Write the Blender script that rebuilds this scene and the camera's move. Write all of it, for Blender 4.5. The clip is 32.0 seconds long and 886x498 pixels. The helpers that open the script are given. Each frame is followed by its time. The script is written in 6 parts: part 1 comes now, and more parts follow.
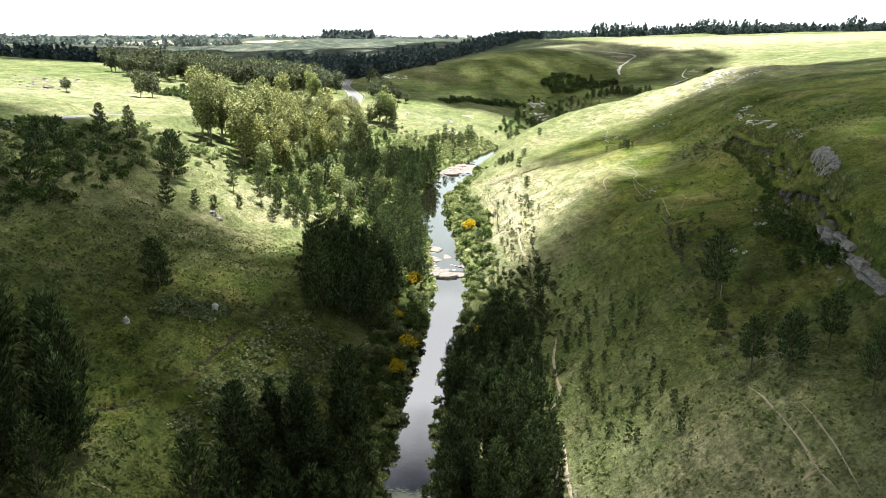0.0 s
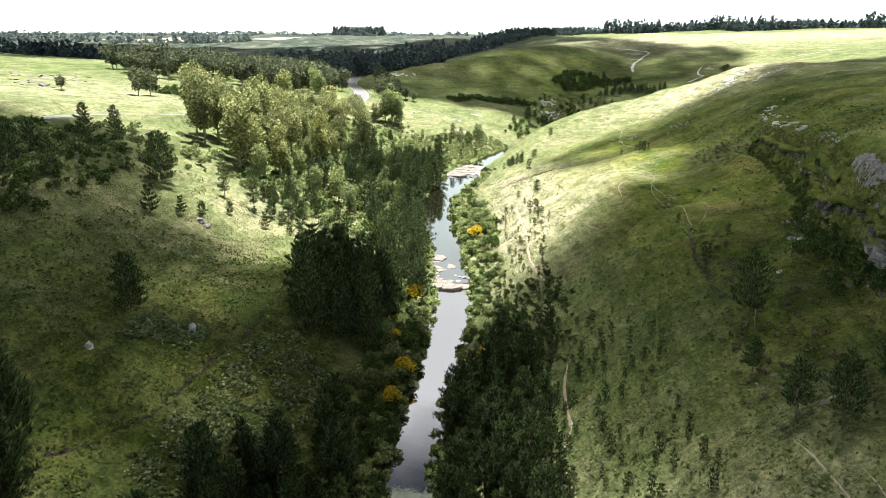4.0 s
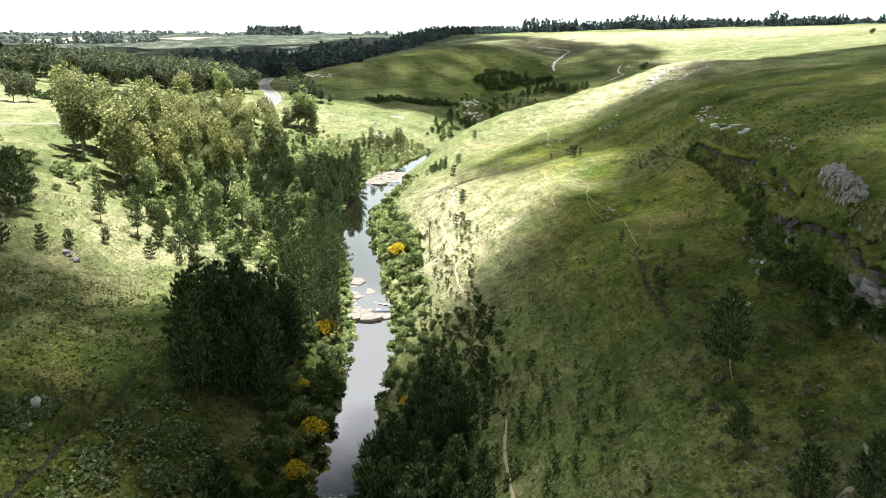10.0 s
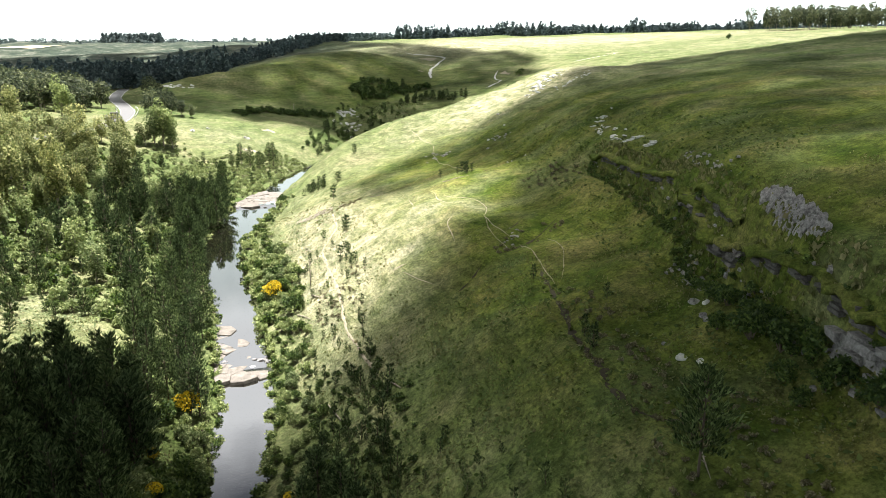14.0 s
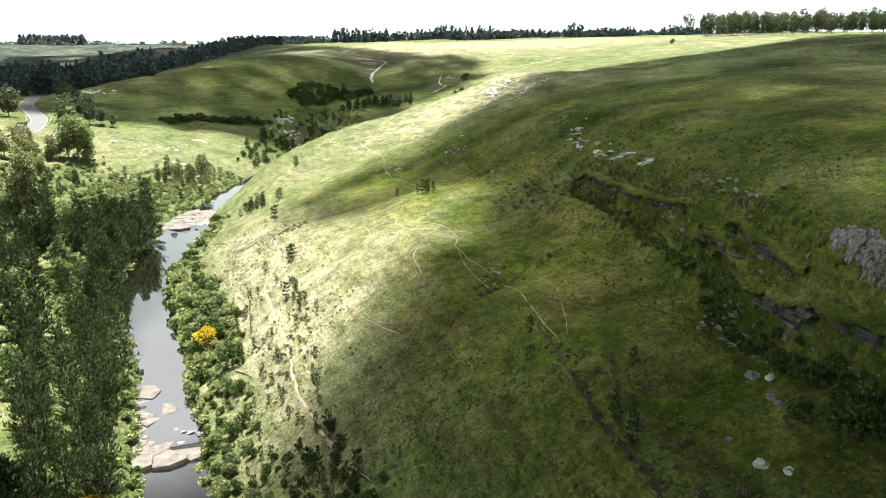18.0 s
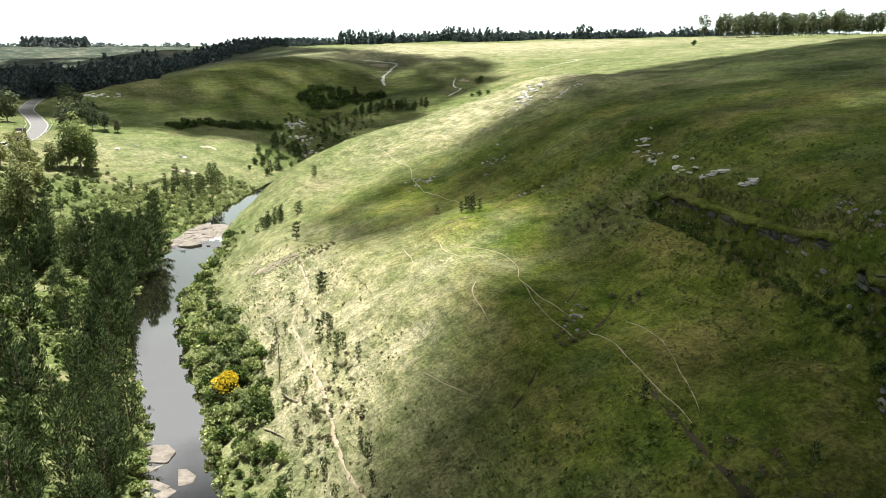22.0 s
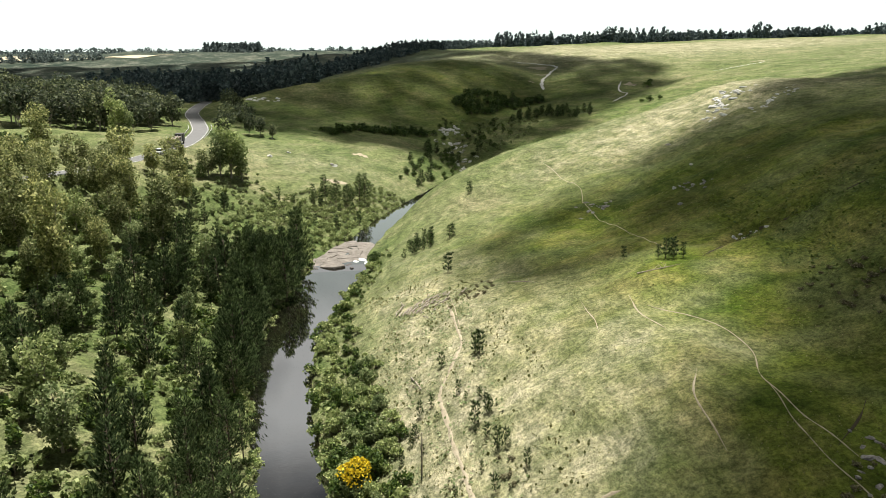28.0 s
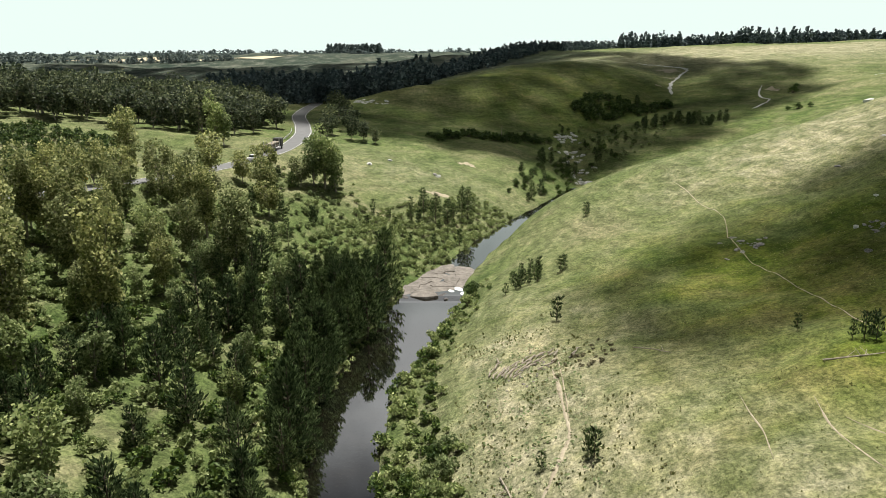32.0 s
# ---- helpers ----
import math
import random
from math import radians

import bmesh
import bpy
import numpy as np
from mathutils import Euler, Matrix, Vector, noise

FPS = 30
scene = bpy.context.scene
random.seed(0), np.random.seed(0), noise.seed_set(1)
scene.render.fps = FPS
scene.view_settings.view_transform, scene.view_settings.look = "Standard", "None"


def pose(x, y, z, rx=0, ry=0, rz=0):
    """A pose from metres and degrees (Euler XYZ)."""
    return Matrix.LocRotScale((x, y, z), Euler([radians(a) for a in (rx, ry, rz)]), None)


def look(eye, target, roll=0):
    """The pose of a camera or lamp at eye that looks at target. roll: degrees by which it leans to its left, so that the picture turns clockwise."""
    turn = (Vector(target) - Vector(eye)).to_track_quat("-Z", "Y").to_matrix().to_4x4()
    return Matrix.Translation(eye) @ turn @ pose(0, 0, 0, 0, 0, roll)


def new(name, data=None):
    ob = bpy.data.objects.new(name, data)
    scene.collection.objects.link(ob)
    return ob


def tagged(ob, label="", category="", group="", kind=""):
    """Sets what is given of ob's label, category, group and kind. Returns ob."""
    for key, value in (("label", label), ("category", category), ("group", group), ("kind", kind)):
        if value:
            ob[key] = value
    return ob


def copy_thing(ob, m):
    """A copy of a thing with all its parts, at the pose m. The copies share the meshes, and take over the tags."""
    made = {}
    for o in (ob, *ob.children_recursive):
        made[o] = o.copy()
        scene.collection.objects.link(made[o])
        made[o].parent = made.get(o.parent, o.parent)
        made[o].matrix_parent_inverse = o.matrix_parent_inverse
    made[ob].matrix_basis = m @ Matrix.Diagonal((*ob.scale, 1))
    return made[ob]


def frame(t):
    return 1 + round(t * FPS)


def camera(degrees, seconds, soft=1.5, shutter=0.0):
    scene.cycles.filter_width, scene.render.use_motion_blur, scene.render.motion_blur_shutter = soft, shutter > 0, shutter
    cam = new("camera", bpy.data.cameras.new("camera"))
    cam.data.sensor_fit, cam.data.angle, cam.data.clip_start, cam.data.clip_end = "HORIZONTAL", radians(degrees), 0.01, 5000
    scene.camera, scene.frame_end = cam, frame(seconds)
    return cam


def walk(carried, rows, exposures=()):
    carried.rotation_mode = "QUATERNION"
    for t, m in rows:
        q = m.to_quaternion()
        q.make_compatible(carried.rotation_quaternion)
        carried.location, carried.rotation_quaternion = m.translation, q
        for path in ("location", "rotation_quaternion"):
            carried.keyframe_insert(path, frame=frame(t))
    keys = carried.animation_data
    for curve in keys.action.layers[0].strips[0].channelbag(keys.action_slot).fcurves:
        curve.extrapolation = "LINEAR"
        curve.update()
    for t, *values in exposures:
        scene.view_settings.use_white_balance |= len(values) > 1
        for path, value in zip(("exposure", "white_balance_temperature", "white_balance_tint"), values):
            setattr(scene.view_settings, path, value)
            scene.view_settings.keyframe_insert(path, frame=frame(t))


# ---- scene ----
cam = camera(64.03, 32.0, 0.75)
PATH = [
    (0.0, look((0.00, -0.00, 46.00), (-0.00, 95.79, 17.30), 0.19)),
    (1.5, look((0.63, 3.33, 45.88), (-0.82, 99.03, 16.90), 0.21)),
    (3.0, look((1.08, 6.93, 45.77), (-0.42, 102.61, 16.71), 0.17)),
    (6.0, look((1.92, 14.40, 45.44), (0.60, 110.07, 16.36), 0.06)),
    (7.5, look((2.34, 17.94, 45.36), (2.91, 113.60, 16.23), 0.14)),
    (9.0, look((2.65, 21.98, 45.18), (7.80, 117.48, 15.99), 0.16)),
    (10.5, look((3.09, 27.01, 45.14), (14.08, 122.07, 16.09), 0.01)),
    (12.0, look((3.62, 33.10, 45.11), (22.28, 127.06, 16.41), -0.05)),
    (13.0, look((4.04, 37.38, 45.05), (26.04, 130.69, 16.62), -0.11)),
    (14.0, look((4.54, 41.70, 44.96), (29.52, 134.31, 16.69), -0.14)),
    (17.0, look((5.92, 55.07, 44.74), (38.09, 145.58, 16.93), 0.12)),
    (18.0, look((5.76, 59.48, 44.70), (38.83, 149.67, 16.94), 0.16)),
    (19.0, look((5.40, 63.85, 44.67), (38.78, 153.94, 16.92), 0.15)),
    (20.0, look((4.93, 68.10, 44.61), (38.42, 158.17, 16.94), 0.13)),
    (21.0, look((4.48, 72.21, 44.47), (37.95, 162.32, 16.90), 0.16)),
    (22.0, look((4.13, 76.12, 44.30), (36.94, 166.50, 16.82), 0.16)),
    (23.0, look((3.94, 79.85, 44.15), (34.13, 171.16, 16.75), 0.11)),
    (24.0, look((4.04, 83.46, 43.98), (31.36, 175.68, 16.64), 0.07)),
    (25.0, look((4.33, 87.06, 43.85), (28.78, 180.10, 16.54), 0.02)),
    (28.0, look((6.54, 99.04, 44.05), (19.66, 194.39, 16.91), -0.41)),
    (29.0, look((7.40, 103.79, 43.96), (16.70, 199.63, 16.96), -0.34)),
    (30.0, look((8.18, 108.83, 43.91), (13.60, 204.99, 17.02), -0.29)),
    (31.0, look((8.91, 114.16, 43.85), (10.48, 210.47, 16.98), -0.29)),
    (32.0, look((9.54, 119.64, 43.71), (7.14, 215.94, 16.87), -0.39)),
]
walk(cam, PATH, [(0.0, 1.22, 6450, 10), (13.0, 1.17, 6450, 10), (19.0, 1.0, 6550, 9), (24.0, 0.58, 6700, 8), (28.0, 0.30, 6700, 8), (32.0, 0.06, 6600, 8)])

# ---- world, sun, exposure ----
SUN = Vector((0.05, 0.24, 0.97)).normalized()
world = bpy.data.worlds.new("sky")
scene.world = world
world.use_nodes = True
wn = world.node_tree
wn.nodes.clear()
sky = wn.nodes.new("ShaderNodeTexSky")
sky.sky_type, sky.sun_disc = "NISHITA", False
sky.sun_elevation, sky.sun_rotation = math.asin(SUN.z), math.atan2(SUN.x, SUN.y)
sky.air_density, sky.dust_density, sky.ozone_density = 0.5, 0.2, 1.0
back = wn.nodes.new("ShaderNodeBackground")
back.inputs["Strength"].default_value = 0.05
wout = wn.nodes.new("ShaderNodeOutputWorld")
way = wn.nodes.new("ShaderNodeTexCoord")
billow = wn.nodes.new("ShaderNodeTexNoise")
billow.inputs["Scale"].default_value, billow.inputs["Detail"].default_value = 3.4, 6.0
wn.links.new(way.outputs["Generated"], billow.inputs["Vector"])
cover = wn.nodes.new("ShaderNodeMapRange")
for k, v in (("From Min", 0.36), ("From Max", 0.58)):
    cover.inputs[k].default_value = v
wn.links.new(billow.outputs[0], cover.inputs["Value"])
height = wn.nodes.new("ShaderNodeSeparateXYZ")
wn.links.new(way.outputs["Generated"], height.inputs[0])
haze = wn.nodes.new("ShaderNodeMapRange")
for k, v in (("From Min", 0.38), ("From Max", 0.12)):
    haze.inputs[k].default_value = v
wn.links.new(height.outputs["Z"], haze.inputs["Value"])
low = wn.nodes.new("ShaderNodeMapRange")
for k, v in (("From Min", 0.60), ("From Max", 0.48)):
    low.inputs[k].default_value = v
wn.links.new(height.outputs["Z"], low.inputs["Value"])
veil = wn.nodes.new("ShaderNodeMath")
veil.operation = "MULTIPLY"
wn.links.new(cover.outputs[0], veil.inputs[0])
wn.links.new(low.outputs[0], veil.inputs[1])
white = wn.nodes.new("ShaderNodeMix")
white.data_type = "RGBA"
white.inputs[7].default_value = (16.5, 19.2, 18.4, 1)
wn.links.new(haze.outputs[0], white.inputs[0])
deep = wn.nodes.new("ShaderNodeMix")
deep.data_type, deep.blend_type = "RGBA", "MULTIPLY"
deep.inputs[0].default_value = 1.0
deep.inputs[7].default_value = (0.17, 0.17, 0.17, 1)
wn.links.new(sky.outputs[0], deep.inputs[6])

cumulus = wn.nodes.new("ShaderNodeMix")
cumulus.data_type = "RGBA"
cumulus.inputs[7].default_value = (10.8, 11.0, 11.2, 1)
wn.links.new(veil.outputs[0], cumulus.inputs[0])
wn.links.new(deep.outputs[2], cumulus.inputs[6])
wn.links.new(cumulus.outputs[2], white.inputs[6])
wn.links.new(white.outputs[2], back.inputs["Color"])
wn.links.new(back.outputs[0], wout.inputs["Surface"])
sun = new("sun", bpy.data.lights.new("sun", "SUN"))
sun.data.energy, sun.data.angle, sun.data.color = 7.5, radians(0.9), (1.0, 0.965, 0.91)
sun.matrix_world = look(SUN * 300, (0, 0, 0))


# ---- materials ----
def mat(name):
    m = bpy.data.materials.new(name)
    m.use_nodes = True
    m.node_tree.nodes.clear()
    return m, m.node_tree


def node(nt, kind, **sets):
    n = nt.nodes.new(kind)
    for k, v in sets.items():
        if k in n.inputs:
            n.inputs[k].default_value = v
    return n


def noise_at(nt, scale, detail=4.0, rough=0.55):
    pos = nt.nodes.new("ShaderNodeNewGeometry")
    n = node(nt, "ShaderNodeTexNoise", Scale=scale, Detail=detail, Roughness=rough)
    nt.links.new(pos.outputs["Position"], n.inputs["Vector"])
    return n.outputs[0]


def ramp(nt, fac, *stops):
    r = nt.nodes.new("ShaderNodeValToRGB")
    e = r.color_ramp.elements
    while len(e) < len(stops):
        e.new(0.5)
    for i, (p, c) in enumerate(stops):
        e[i].position, e[i].color = p, (*c, 1)
    nt.links.new(fac, r.inputs[0])
    return r.outputs[0]


def mix(nt, fac, a, b, how="MIX"):
    m = nt.nodes.new("ShaderNodeMix")
    m.data_type, m.blend_type = "RGBA", how
    for sock, v in ((m.inputs[0], fac), (m.inputs[6], a), (m.inputs[7], b)):
        if hasattr(v, "links"):
            nt.links.new(v, sock)
        else:
            sock.default_value = v if isinstance(v, float) else (*v, 1)
    return m.outputs[2]


def finish(nt, colour, rough=0.9, bump=None, strength=0.5, dist=0.1, spec=0.2):
    b = node(nt, "ShaderNodeBsdfPrincipled", Roughness=rough)
    b.inputs["Specular IOR Level"].default_value = spec
    if hasattr(colour, "links"):
        nt.links.new(colour, b.inputs["Base Color"])
    else:
        b.inputs["Base Color"].default_value = (*colour, 1)
    if bump is not None:
        bm = node(nt, "ShaderNodeBump", Strength=strength, Distance=dist)
        nt.links.new(bump, bm.inputs["Height"])
        nt.links.new(bm.outputs[0], b.inputs["Normal"])
    o = nt.nodes.new("ShaderNodeOutputMaterial")
    nt.links.new(b.outputs[0], o.inputs[0])
    return b


def grass_material():
    """Hill grass: green sward and straw, mottled at several sizes, with faint terraces along the slope."""
    m, nt = mat("grass")
    pos = nt.nodes.new("ShaderNodeNewGeometry")
    flat = nt.nodes.new("ShaderNodeVectorMath")
    flat.operation = "MULTIPLY"
    flat.inputs[1].default_value = (0.10, 0.10, 1.1)
    nt.links.new(pos.outputs["Position"], flat.inputs[0])
    terrace = node(nt, "ShaderNodeTexNoise", Scale=1.0, Detail=5.0, Roughness=0.6)
    nt.links.new(flat.outputs[0], terrace.inputs["Vector"])
    terrace = terrace.outputs[0]
    big, mid, clump, fine = noise_at(nt, 0.022, 5), noise_at(nt, 0.13, 5, 0.65), noise_at(nt, 0.75, 4, 0.65), noise_at(nt, 2.6, 5, 0.8)
    a = ramp(nt, big, (0.34, (0.056, 0.092, 0.026)), (0.5, (0.105, 0.134, 0.052)), (0.68, (0.205, 0.198, 0.118)))
    b = ramp(nt, mid, (0.34, (0.046, 0.080, 0.022)), (0.5, (0.107, 0.132, 0.055)), (0.66, (0.225, 0.206, 0.132)))
    c = mix(nt, 0.5, a, b)
    # Straw for dry grass, and for the painted pallor of sunlit slopes.
    dry = nt.nodes.new("ShaderNodeAttribute")
    dry.attribute_name = "dry_and_sunlit_turf"
    straw = ramp(nt, noise_at(nt, 0.3, 6, 0.7), (0.34, (0.150, 0.158, 0.090)), (0.5, (0.252, 0.242, 0.162)), (0.66, (0.37, 0.338, 0.256)))
    c = mix(nt, dry.outputs["Fac"], c, straw)
    # Deep green for lush grass, and for the painted tone of shaded ground.
    lush = nt.nodes.new("ShaderNodeAttribute")
    lush.attribute_name = "lush_and_shaded_turf"
    sward = ramp(nt, noise_at(nt, 0.10, 6, 0.7), (0.36, (0.046, 0.076, 0.010)), (0.5, (0.098, 0.120, 0.024)), (0.66, (0.175, 0.164, 0.060)))
    c = mix(nt, lush.outputs["Fac"], c, sward)
    e = mix(nt, 0.5, c, ramp(nt, terrace, (0.40, (0.60, 0.64, 0.56)), (0.5, (1.0, 1.0, 0.97)), (0.60, (1.34, 1.30, 1.26))), "MULTIPLY")
    e = mix(nt, 0.55, e, ramp(nt, clump, (0.38, (0.46, 0.52, 0.40)), (0.5, (1.0, 1.0, 0.97)), (0.62, (1.42, 1.38, 1.32))), "MULTIPLY")
    e = mix(nt, 0.6, e, ramp(nt, fine, (0.40, (0.30, 0.34, 0.26)), (0.5, (0.98, 0.98, 0.95)), (0.62, (1.75, 1.70, 1.62))), "MULTIPLY")
    soil = ramp(nt, noise_at(nt, 0.42, 6, 0.75), (0.64, (0, 0, 0)), (0.72, (0.75, 0.75, 0.75)))
    e = mix(nt, soil, e, (0.115, 0.092, 0.060))
    # Far moorland blended in by distance, its haze mixed into the colour.
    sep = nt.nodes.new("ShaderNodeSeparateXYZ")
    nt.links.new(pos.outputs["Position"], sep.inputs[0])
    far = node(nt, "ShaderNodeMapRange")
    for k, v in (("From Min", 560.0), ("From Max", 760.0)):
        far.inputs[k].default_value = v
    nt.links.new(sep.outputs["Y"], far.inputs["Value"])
    hazy_heath = mix(nt, 0.5, ramp(nt, noise_at(nt, 0.011, 6, 0.7), (0.38, (0.022, 0.036, 0.028)), (0.52, (0.052, 0.068, 0.050)), (0.66, (0.12, 0.125, 0.094))), ramp(nt, noise_at(nt, 0.05, 7, 0.8), (0.42, (0.012, 0.022, 0.018)), (0.52, (0.05, 0.064, 0.046)), (0.62, (0.22, 0.215, 0.18))))
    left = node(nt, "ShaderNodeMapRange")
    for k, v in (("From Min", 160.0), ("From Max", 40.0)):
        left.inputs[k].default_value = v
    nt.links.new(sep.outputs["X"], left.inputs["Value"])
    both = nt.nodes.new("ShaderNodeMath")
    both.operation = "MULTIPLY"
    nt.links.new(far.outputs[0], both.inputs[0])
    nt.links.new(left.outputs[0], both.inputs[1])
    e = mix(nt, both.outputs[0], e, hazy_heath)
    height = mix(nt, 0.45, mix(nt, 0.5, clump, fine), terrace)
    finish(nt, e, 0.95, height, 1.0, 0.6, 0.08)
    return m


def leaf_material(name, dark, light, gloss=0.25, through_leaf=0.35, spread=0.5):
    """Foliage: each leaf spray and each plant varies; some light passes through."""
    m, nt = mat(name)
    g = nt.nodes.new("ShaderNodeNewGeometry")
    o = nt.nodes.new("ShaderNodeObjectInfo")
    half = tuple(d + (l - d) * 0.24 for d, l in zip(dark, light))
    a = ramp(nt, g.outputs["Random Per Island"], (0.0, dark), (0.55, half), (1.0, light))
    v = ramp(nt, o.outputs["Random"], (0.0, (1 - spread * 0.5, 1 - spread * 0.45, 1 - spread * 0.4)), (1.0, (1 + spread * 0.5, 1 + spread * 0.4, 1 + spread * 0.2)))
    c = mix(nt, 1.0, a, v, "MULTIPLY")
    d = node(nt, "ShaderNodeBsdfPrincipled", Roughness=0.6)
    d.inputs["Specular IOR Level"].default_value = gloss
    t = nt.nodes.new("ShaderNodeBsdfTranslucent")
    nt.links.new(c, d.inputs["Base Color"])
    nt.links.new(c, t.inputs["Color"])
    s = node(nt, "ShaderNodeMixShader", Fac=through_leaf)
    nt.links.new(d.outputs[0], s.inputs[1])
    nt.links.new(t.outputs[0], s.inputs[2])
    out = nt.nodes.new("ShaderNodeOutputMaterial")
    nt.links.new(s.outputs[0], out.inputs[0])
    return m


def plain_material(name, dark, light, scale, rough=0.9, bump=0.5, dist=0.1, spec=0.25):
    m, nt = mat(name)
    n1, n2 = noise_at(nt, scale, 6, 0.65), noise_at(nt, scale * 7, 4, 0.7)
    c = mix(nt, 0.35, ramp(nt, n1, (0.3, dark), (0.7, light)), ramp(nt, n2, (0.3, dark), (0.7, light)))
    finish(nt, c, rough, n2, bump, dist, spec)
    return m


def water_material():
    m, nt = mat("river_water")
    n1, n2 = noise_at(nt, 0.9, 3), noise_at(nt, 4.0, 2)
    h = mix(nt, 0.3, n1, n2)
    finish(nt, ramp(nt, noise_at(nt, 0.25), (0.35, (0.004, 0.004, 0.003)), (0.7, (0.010, 0.008, 0.005))), 0.03, h, 0.05, 0.05, 1.0).inputs["IOR"].default_value = 3.0
    return m


def cloud_material():
    """Thin vapour: part of the light goes straight through, the rest is scattered."""
    m, nt = mat("cloud")
    d = node(nt, "ShaderNodeBsdfDiffuse", Color=(0.6, 0.6, 0.6, 1))
    t = node(nt, "ShaderNodeBsdfTranslucent", Color=(0.7, 0.7, 0.7, 1))
    s = node(nt, "ShaderNodeMixShader", Fac=0.06)
    nt.links.new(d.outputs[0], s.inputs[1])
    nt.links.new(t.outputs[0], s.inputs[2])
    clear = node(nt, "ShaderNodeBsdfTransparent")
    veil = node(nt, "ShaderNodeMixShader", Fac=0.585)
    nt.links.new(clear.outputs[0], veil.inputs[1])
    nt.links.new(s.outputs[0], veil.inputs[2])
    o = nt.nodes.new("ShaderNodeOutputMaterial")
    nt.links.new(veil.outputs[0], o.inputs[0])
    return m


GRASS = grass_material()
WATER = water_material()
CLOUD = cloud_material()
BARK = plain_material("grey_bark", (0.06, 0.045, 0.035), (0.16, 0.13, 0.10), 3.0)
PALE_BARK = plain_material("pale_bark", (0.16, 0.14, 0.11), (0.38, 0.34, 0.28), 2.0)
PINE = leaf_material("pine_needles", (0.012, 0.028, 0.009), (0.23, 0.31, 0.135), 0.12, 0.28)
GUM = leaf_material("gum_leaves", (0.082, 0.108, 0.032), (0.53, 0.54, 0.26), 0.2, 0.5, 0.5)
BUSH = leaf_material("bush_leaves", (0.022, 0.050, 0.010), (0.17, 0.24, 0.060), 0.3, 0.32)
BRIGHT = leaf_material("fresh_leaves", (0.105, 0.150, 0.052), (0.46, 0.52, 0.26), 0.2, 0.45)
FLOWER = leaf_material("yellow_blossom", (0.55, 0.40, 0.02), (0.88, 0.70, 0.05), 0.2, 0.3, 0.2)
# Distance haze is mixed into these two leaf colours: bluish, then paler.
HAZE_BLUE_LEAF = leaf_material("haze_blue_leaves", (0.030, 0.048, 0.056), (0.125, 0.165, 0.175), 0.1, 0.3)
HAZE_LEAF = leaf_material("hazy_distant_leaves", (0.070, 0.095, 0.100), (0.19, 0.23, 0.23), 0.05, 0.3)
WOOD_LEAF = leaf_material("wood_leaves", (0.030, 0.046, 0.026), (0.20, 0.225, 0.120), 0.2, 0.35)
ROCK = plain_material("grey_rock", (0.040, 0.037, 0.038), (0.56, 0.53, 0.53), 2.6, 0.85, 0.9, 0.2)
# Rock darkened to carry the ledges' shade; also the weir's own dark boulders.
DARK_AND_SHADED_ROCK = plain_material("dark_and_shaded_rock", (0.022, 0.020, 0.020), (0.21, 0.195, 0.19), 1.8, 0.85, 0.9, 0.15)
PALE_ROCK = plain_material("pale_river_rock", (0.060, 0.053, 0.046), (0.29, 0.26, 0.23), 0.9, 0.8, 0.6, 0.1)
LICHEN_ROCK = plain_material("white_weathered_rock", (0.34, 0.34, 0.33), (0.74, 0.73, 0.71), 1.8, 0.9, 0.6, 0.1)
EARTH = plain_material("bare_earth", (0.21, 0.175, 0.12), (0.46, 0.40, 0.30), 0.8)
# Soil taken down to near black so that its colour holds deep shade.
SHADE_DARK_EARTH = plain_material("shade_dark_soil", (0.020, 0.017, 0.011), (0.070, 0.056, 0.036), 1.2)
ASPHALT = plain_material("asphalt", (0.12, 0.12, 0.123), (0.19, 0.19, 0.193), 0.5, 0.9, 0.2, 0.02)
PAINT = plain_material("road_paint", (0.62, 0.62, 0.60), (0.8, 0.8, 0.78), 2.0, 0.7, 0.1, 0.01)
BLADES = leaf_material("grass_blades", (0.12, 0.14, 0.045), (0.38, 0.345, 0.19), 0.15, 0.5, 0.0)
FORB = leaf_material("pale_forb_leaves", (0.10, 0.14, 0.050), (0.36, 0.40, 0.22), 0.2, 0.3, 0.0)
HERB = leaf_material("meadow_herbs", (0.050, 0.084, 0.018), (0.18, 0.215, 0.065), 0.2, 0.35, 0.0)
HEATH = leaf_material("brown_scrub_leaves", (0.13, 0.122, 0.070), (0.36, 0.33, 0.22), 0.1, 0.4, 0.3)
FOAM = plain_material("white_water", (0.55, 0.58, 0.58), (0.85, 0.87, 0.86), 1.5, 0.5)
DRY_FIELD = plain_material("dry_field", (0.42, 0.36, 0.24), (0.6, 0.53, 0.38), 0.02)
CAR_PAINT = plain_material("car_paint", (0.55, 0.55, 0.55), (0.7, 0.7, 0.7), 1.0, 0.3, 0.0, 0.01, 0.5)
TRUCK_PAINT = plain_material("truck_paint", (0.05, 0.05, 0.06), (0.10, 0.09, 0.09), 1.0, 0.5, 0.0, 0.01, 0.4)
TYRE = plain_material("tyre_rubber", (0.02, 0.02, 0.02), (0.04, 0.04, 0.04), 4.0)
GLASS = plain_material("dark_window", (0.015, 0.018, 0.02), (0.03, 0.033, 0.036), 1.0, 0.08, 0.0, 0.01, 0.6)
STEEL = plain_material("galvanised_steel", (0.5, 0.5, 0.5), (0.7, 0.7, 0.7), 2.0, 0.45, 0.1, 0.01, 0.5)
SIGN_YELLOW = plain_material("sign_yellow", (0.7, 0.38, 0.02), (0.8, 0.45, 0.03), 2.0, 0.5, 0.0, 0.01, 0.4)
